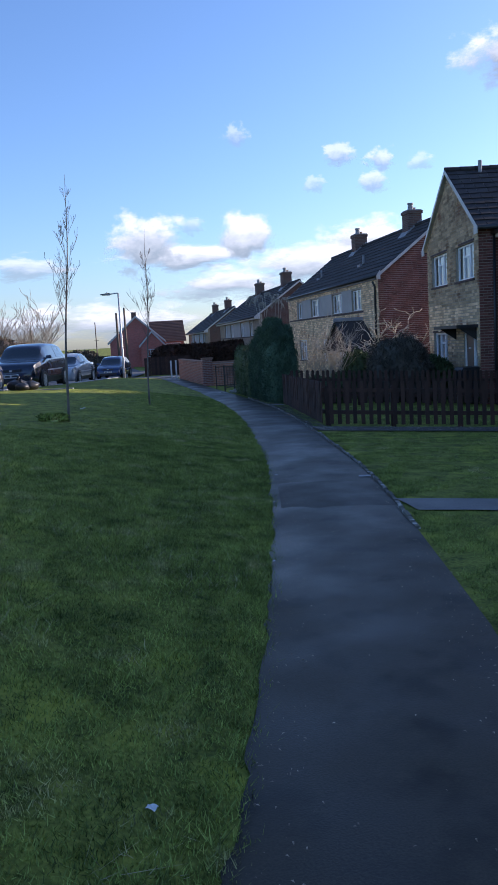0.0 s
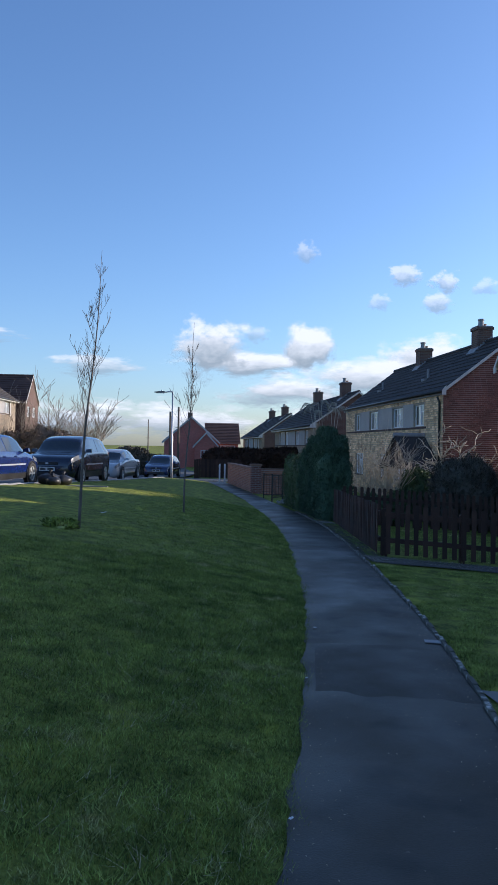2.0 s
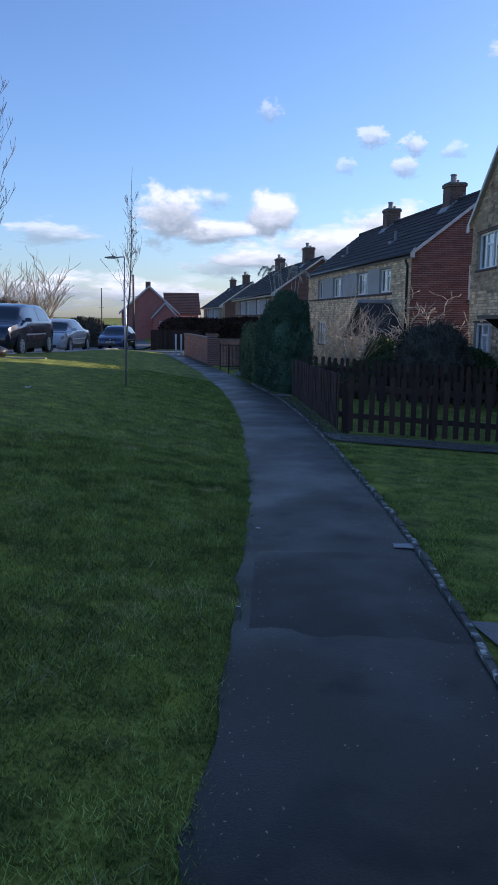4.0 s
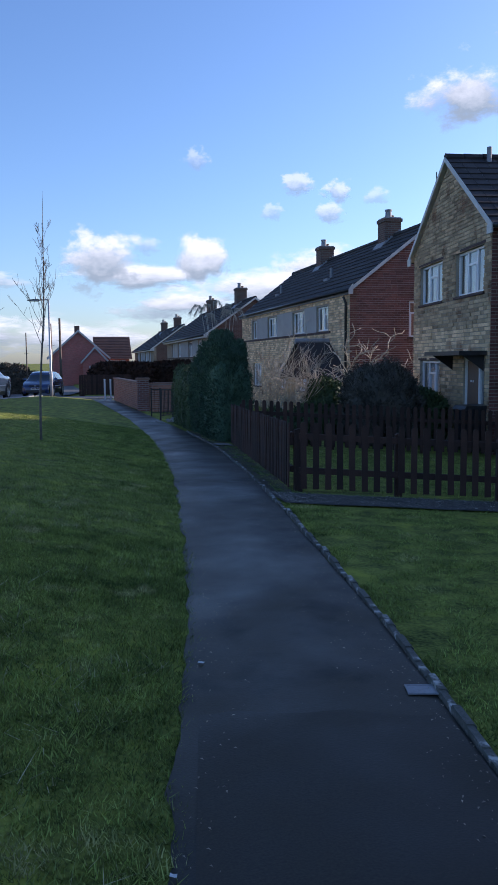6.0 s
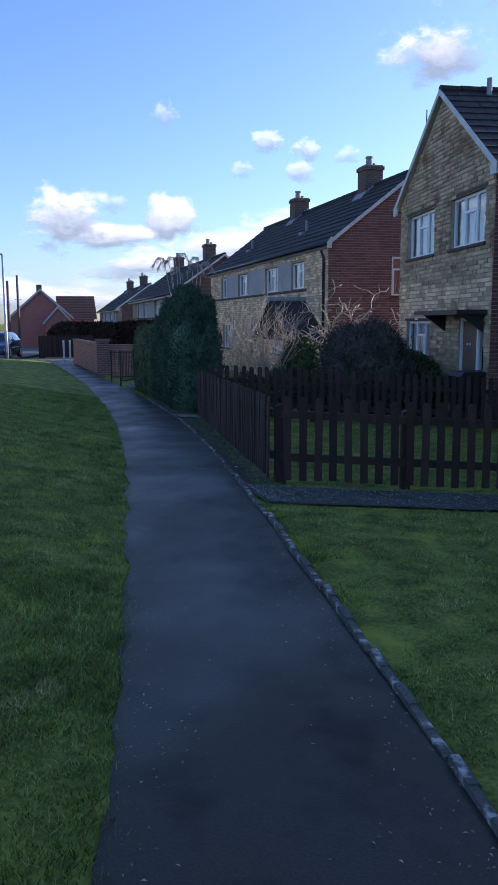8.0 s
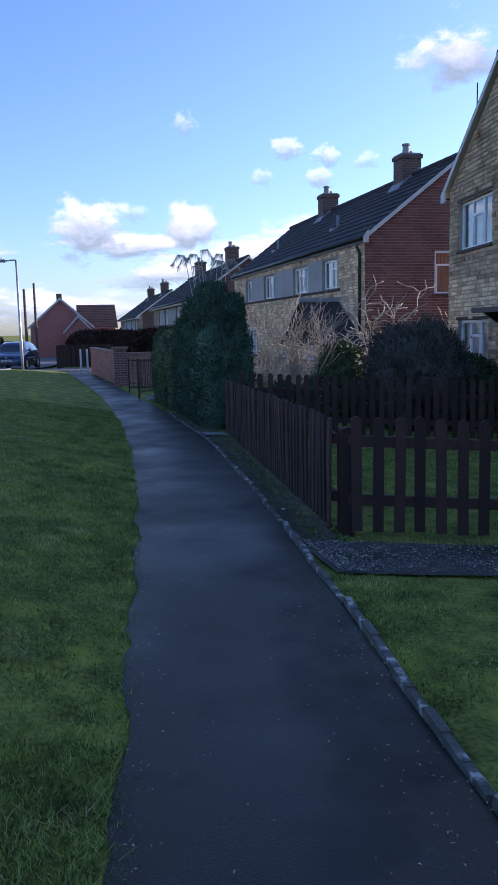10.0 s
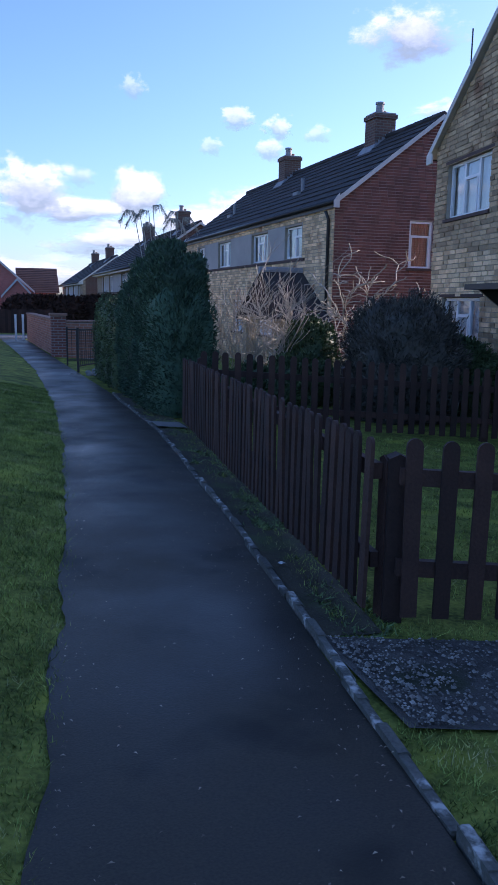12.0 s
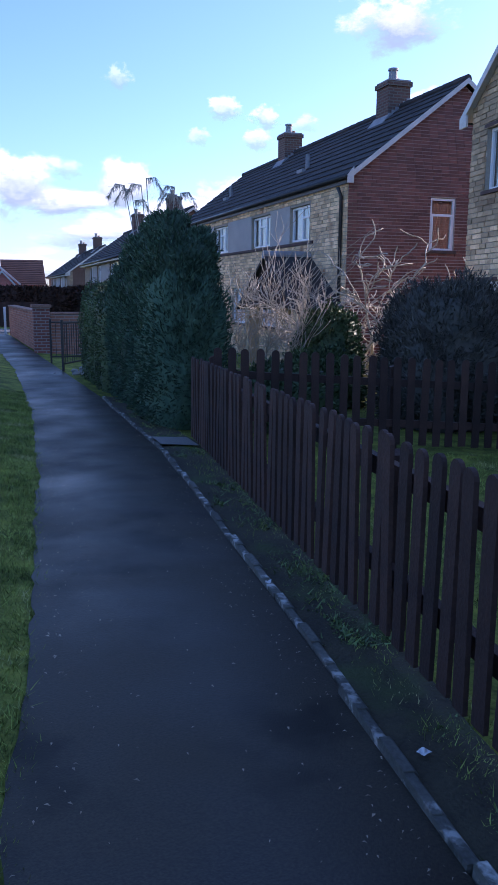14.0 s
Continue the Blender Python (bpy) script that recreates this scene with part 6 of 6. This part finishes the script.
# turf ----------------------------------------------------------------------------------------
def ground_at(x, y):
    """Height of the ground sheet under many places at once."""
    ax, ay = np.array(gx), np.array(gy)
    i = np.clip(np.searchsorted(ax, x) - 1, 0, len(ax) - 2)
    j = np.clip(np.searchsorted(ay, y) - 1, 0, len(ay) - 2)
    u, v = (x - ax[i]) / (ax[i + 1] - ax[i]), (y - ay[j]) / (ay[j + 1] - ay[j])
    return (GROUND[j, i] * (1 - u) + GROUND[j, i + 1] * u) * (1 - v) + (GROUND[j + 1, i] * (1 - u) + GROUND[j + 1, i + 1] * u) * v


def turf(name, label, x, y, size, blades, hgt, seed, mat=None, lean=0.6, width=0.0026, tuft=0.05):
    """Tufts of grass blades at the places given."""
    r = np.random.default_rng(seed)
    x, y, size = (np.repeat(q, blades) for q in (x, y, size))
    n = len(x)
    a, q = r.uniform(0, 6.283, n), tuft * np.sqrt(r.random(n))
    x, y = x + q * np.cos(a), y + q * np.sin(a)
    z = ground_at(x, y)
    ln = hgt * size * r.uniform(0.5, 1.3, n)
    b, w = r.uniform(0, 6.283, n), width * r.uniform(0.7, 1.5, n)
    lx, ly = r.normal(0, lean, n) * ln, r.normal(0, lean, n) * ln
    v = np.empty((n, 3, 3))
    v[:, 0] = np.stack((x - w * np.cos(b), y - w * np.sin(b), z - 0.004), 1)
    v[:, 1] = np.stack((x + w * np.cos(b), y + w * np.sin(b), z - 0.004), 1)
    v[:, 2] = np.stack((x + lx, y + ly, z + ln * 0.85), 1)
    me = bpy.data.meshes.new(name)
    me.vertices.add(n * 3)
    me.vertices.foreach_set("co", v.ravel())
    me.loops.add(n * 3)
    me.loops.foreach_set("vertex_index", np.arange(n * 3, dtype=np.int32))
    me.polygons.add(n)
    me.polygons.foreach_set("loop_start", np.arange(0, n * 3, 3, dtype=np.int32))
    me.update(calc_edges=True)
    me.materials.append(mat or M_BLADE)
    tagged(part(name, me, None), label, "grass", kind="stuff")


def table_at(table, y):
    return np.interp(y, [p[0] for p in table], [p[1] for p in table])


def lumps(x, y):
    """Slow unevenness of the sward, between 0 and 1."""
    return 0.5 + 0.2 * np.sin(x * 2.9 + 1.7 * np.sin(y * 1.3)) + 0.17 * np.sin(y * 3.7 + 2.1 * np.sin(x * 1.9 + 0.6)) + 0.13 * np.sin(x * 7.1 - y * 5.3 + np.sin(y * 2.2))


nr = np.random.default_rng(21)
# lawn: dense beside the path, thinner away from it
y = np.concatenate((nr.uniform(1.4, 12.0, 70000), nr.uniform(10.0, 26.0, 34000)))
off = np.concatenate((np.abs(nr.normal(0, 1.9, 52000)), nr.uniform(0, 6.5, 18000), np.abs(nr.normal(0, 1.6, 34000))))
x = table_at(LEFT, y) - off + nr.uniform(-0.06, 0.03, len(y))
c = lumps(x, y)
turf("grass_left_bank", "short tufted winter grass on the lawn", x, y, 0.45 + 0.95 * c * nr.random(len(y)) + 0.15 * (off < 0.12), 5, 0.038, 3)
y = nr.uniform(1.6, 14.0, 2600)
x = table_at(LEFT, y) - np.abs(nr.normal(0, 1.6, 2600)) - 0.12
keep = lumps(x, y) > 0.56
turf("dead_grass_left_bank", "bleached dead grass stalks lying in the lawn", x[keep], y[keep], nr.uniform(0.6, 1.5, keep.sum()), 4, 0.045, 13, M_STRAW, 1.1, 0.0017, 0.09)
# plot between path and fence
y = nr.uniform(1.4, 14.3, 34000)
x = table_at(RIGHT, y) + nr.random(34000) ** 1.4 * 4.8 + 0.06
keep = ~((6.53 - 0.2 * (x - 2.64) < y) & (y < 7.14 - 0.2 * (x - 2.64))) & (y < 13.66 - 0.22 * (x - 3.72))
keep &= lumps(x * 1.6 + 3, y * 1.6) > 0.36
x, y = x[keep], y[keep]
turf("grass_garden_plot", "short mossy grass between path and fence", x, y, 0.40 + 0.9 * lumps(x, y) * nr.random(len(x)), 5, 0.038, 4)
# foot of the fences
y = nr.uniform(14.5, 25.0, 2600)
x = table_at(RIGHT, y) + 0.10 + nr.random(2600) ** 0.8 * 0.34
q = nr.random(900)
turf("grass_fence_foot", "rough weedy grass along the foot of the fence", np.concatenate((x, 4.0 + 6 * q)), np.concatenate((y, 14.50 - 1.57 * q + nr.uniform(-0.12, 0.12, 900))), 0.5 + 1.2 * nr.random(3500) ** 3, 5, 0.028, 5)
y = nr.uniform(14.4, 24.5, 1500)
x = table_at(RIGHT, y) + 0.09 + nr.random(1500) * 0.30
keep = np.sin(y * 3.1) + np.sin(y * 7.7 + 1.0) * 0.7 > -0.2
turf("fence_foot_weeds", "low broad-leaved weeds in the soil below the fence", x[keep], y[keep], nr.uniform(0.5, 1.4, keep.sum()), 8, 0.026, 15, M_WEED, 1.0, 0.010, 0.06)
# fenced lawn
x, y = nr.uniform(4.5, 9.5, 9000), nr.uniform(13.2, 20.6, 9000)
keep = (y > 14.75 - 0.26 * (x - 4.0)) & (y < 20.9 - 0.2 * (x - 4.75))
turf("grass_small_lawn", "short green grass on the fenced lawn", x[keep], y[keep], nr.uniform(0.6, 1.1, keep.sum()), 5, 0.045, 6)

# leaf scraps and stones along the path
rng = random.Random(33)
g = Geo()
for _ in range(2600):
    y = rng.uniform(1.5, 24)
    xl, xr = along(LEFT, y), along(RIGHT, y)
    k = rng.random()
    x = xr - abs(rng.gauss(0, 0.16)) if k < 0.55 else (xl + abs(rng.gauss(0, 0.12)) if k < 0.85 else rng.uniform(xl, xr))
    z, r, a = base_z(y) + 0.036, rng.uniform(0.003, 0.010), rng.uniform(0, 6.28)
    g.add([(x + r * math.cos(a), y + r * math.sin(a), z), (x - r * 0.4 * math.sin(a), y + r * 0.4 * math.cos(a), z + 0.005), (x - r * math.cos(a), y - r * math.sin(a), z + 0.001), (x + r * 0.4 * math.sin(a), y - r * 0.4 * math.cos(a), z + 0.004)], [(0, 1, 2, 3)])
tagged(part("leaf_scraps", g, M_LEAFLIT), "dry leaf scraps scattered along the path edges", "leaves", kind="stuff")


def scrap(x, y, s, mat, label, name="litter_scrap", up=0.03):
    rr = random.Random(int(x * 100 + y * 10))
    gg = Geo()
    gg.grid([[(i * s * 0.33 - s * 0.5, j * s * 0.25 - s * 0.37, rr.uniform(0, s * 0.3)) for i in range(4)] for j in range(4)])
    ob = part(name, gg, mat)
    ob.matrix_world = pose(x, y, land(x, y) + up, 0, 0, rr.uniform(0, 180))
    tagged(ob, label, "litter")


scrap(-1.24, 5.28, 0.07, M_BLUELIT, "crumpled shiny blue wrapper on the grass")
scrap(0.02, 2.35, 0.036, M_PAPER, "small clear plastic scrap on the grass")
scrap(-1.69, 11.8, 0.13, M_PAPER, "small white paper scrap on the lawn")
scrap(-0.6, 16.0, 0.10, M_PAPER, "small pale paper scrap on the lawn")
scrap(1.02, 5.3, 0.026, M_PAPER, "tiny white scrap beside the path")
scrap(1.84, 9.08, 0.032, M_PAPER, "curled pale scrap at the path edge")
scrap(3.86, 16.9, 0.035, M_PAPER, "small pale scrap beside the edging")
scrap(1.47, 7.44, 0.022, M_PAPER, "thin white straw at the path edge")
scrap(3.80, 15.4, 0.04, M_PAPER, "small white wrapper by the edging")


# black rubbish bags and a pale plank on the verge by the cars
for i, (x, y, r) in enumerate(((-2.75, 24.3, 0.27), (-2.40, 24.5, 0.24), (-2.6, 24.0, 0.2))):
    at = blob((0, 0, 0), (r * 1.2, r, r * 0.62), 0.22, 1.6, i + 3)
    g = Geo()
    g.grid([[tuple(at(2 * math.pi * a / 18, -1.5 + 3.0 * b / 10)[0]) for a in range(18)] for b in range(11)], close=True)
    g.tube([(0, 0, r * 0.5), (0.02, 0, r * 0.78), (0.05, 0.02, r * 0.95)], [0.05, 0.03, 0.06], 7)
    ob = part("rubbish_bag", g, M_BLACK, smooth=True)
    ob.matrix_world = pose(x, y, land(x, y) + r * 0.5, 0, 0, i * 50)
    tagged(ob, "tied black rubbish bag lying on the lawn", "bag", "rubbish bags")
ob = part("pale_plank", Geo().box(-0.6, 0.6, -0.05, 0.05, 0, 0.03), M_CONC)
ob.matrix_world = pose(-1.7, 24.0, land(-1.7, 24.0) + 0.02, 0, 0, -14)
tagged(ob, "pale plank lying flat on the lawn", "plank")
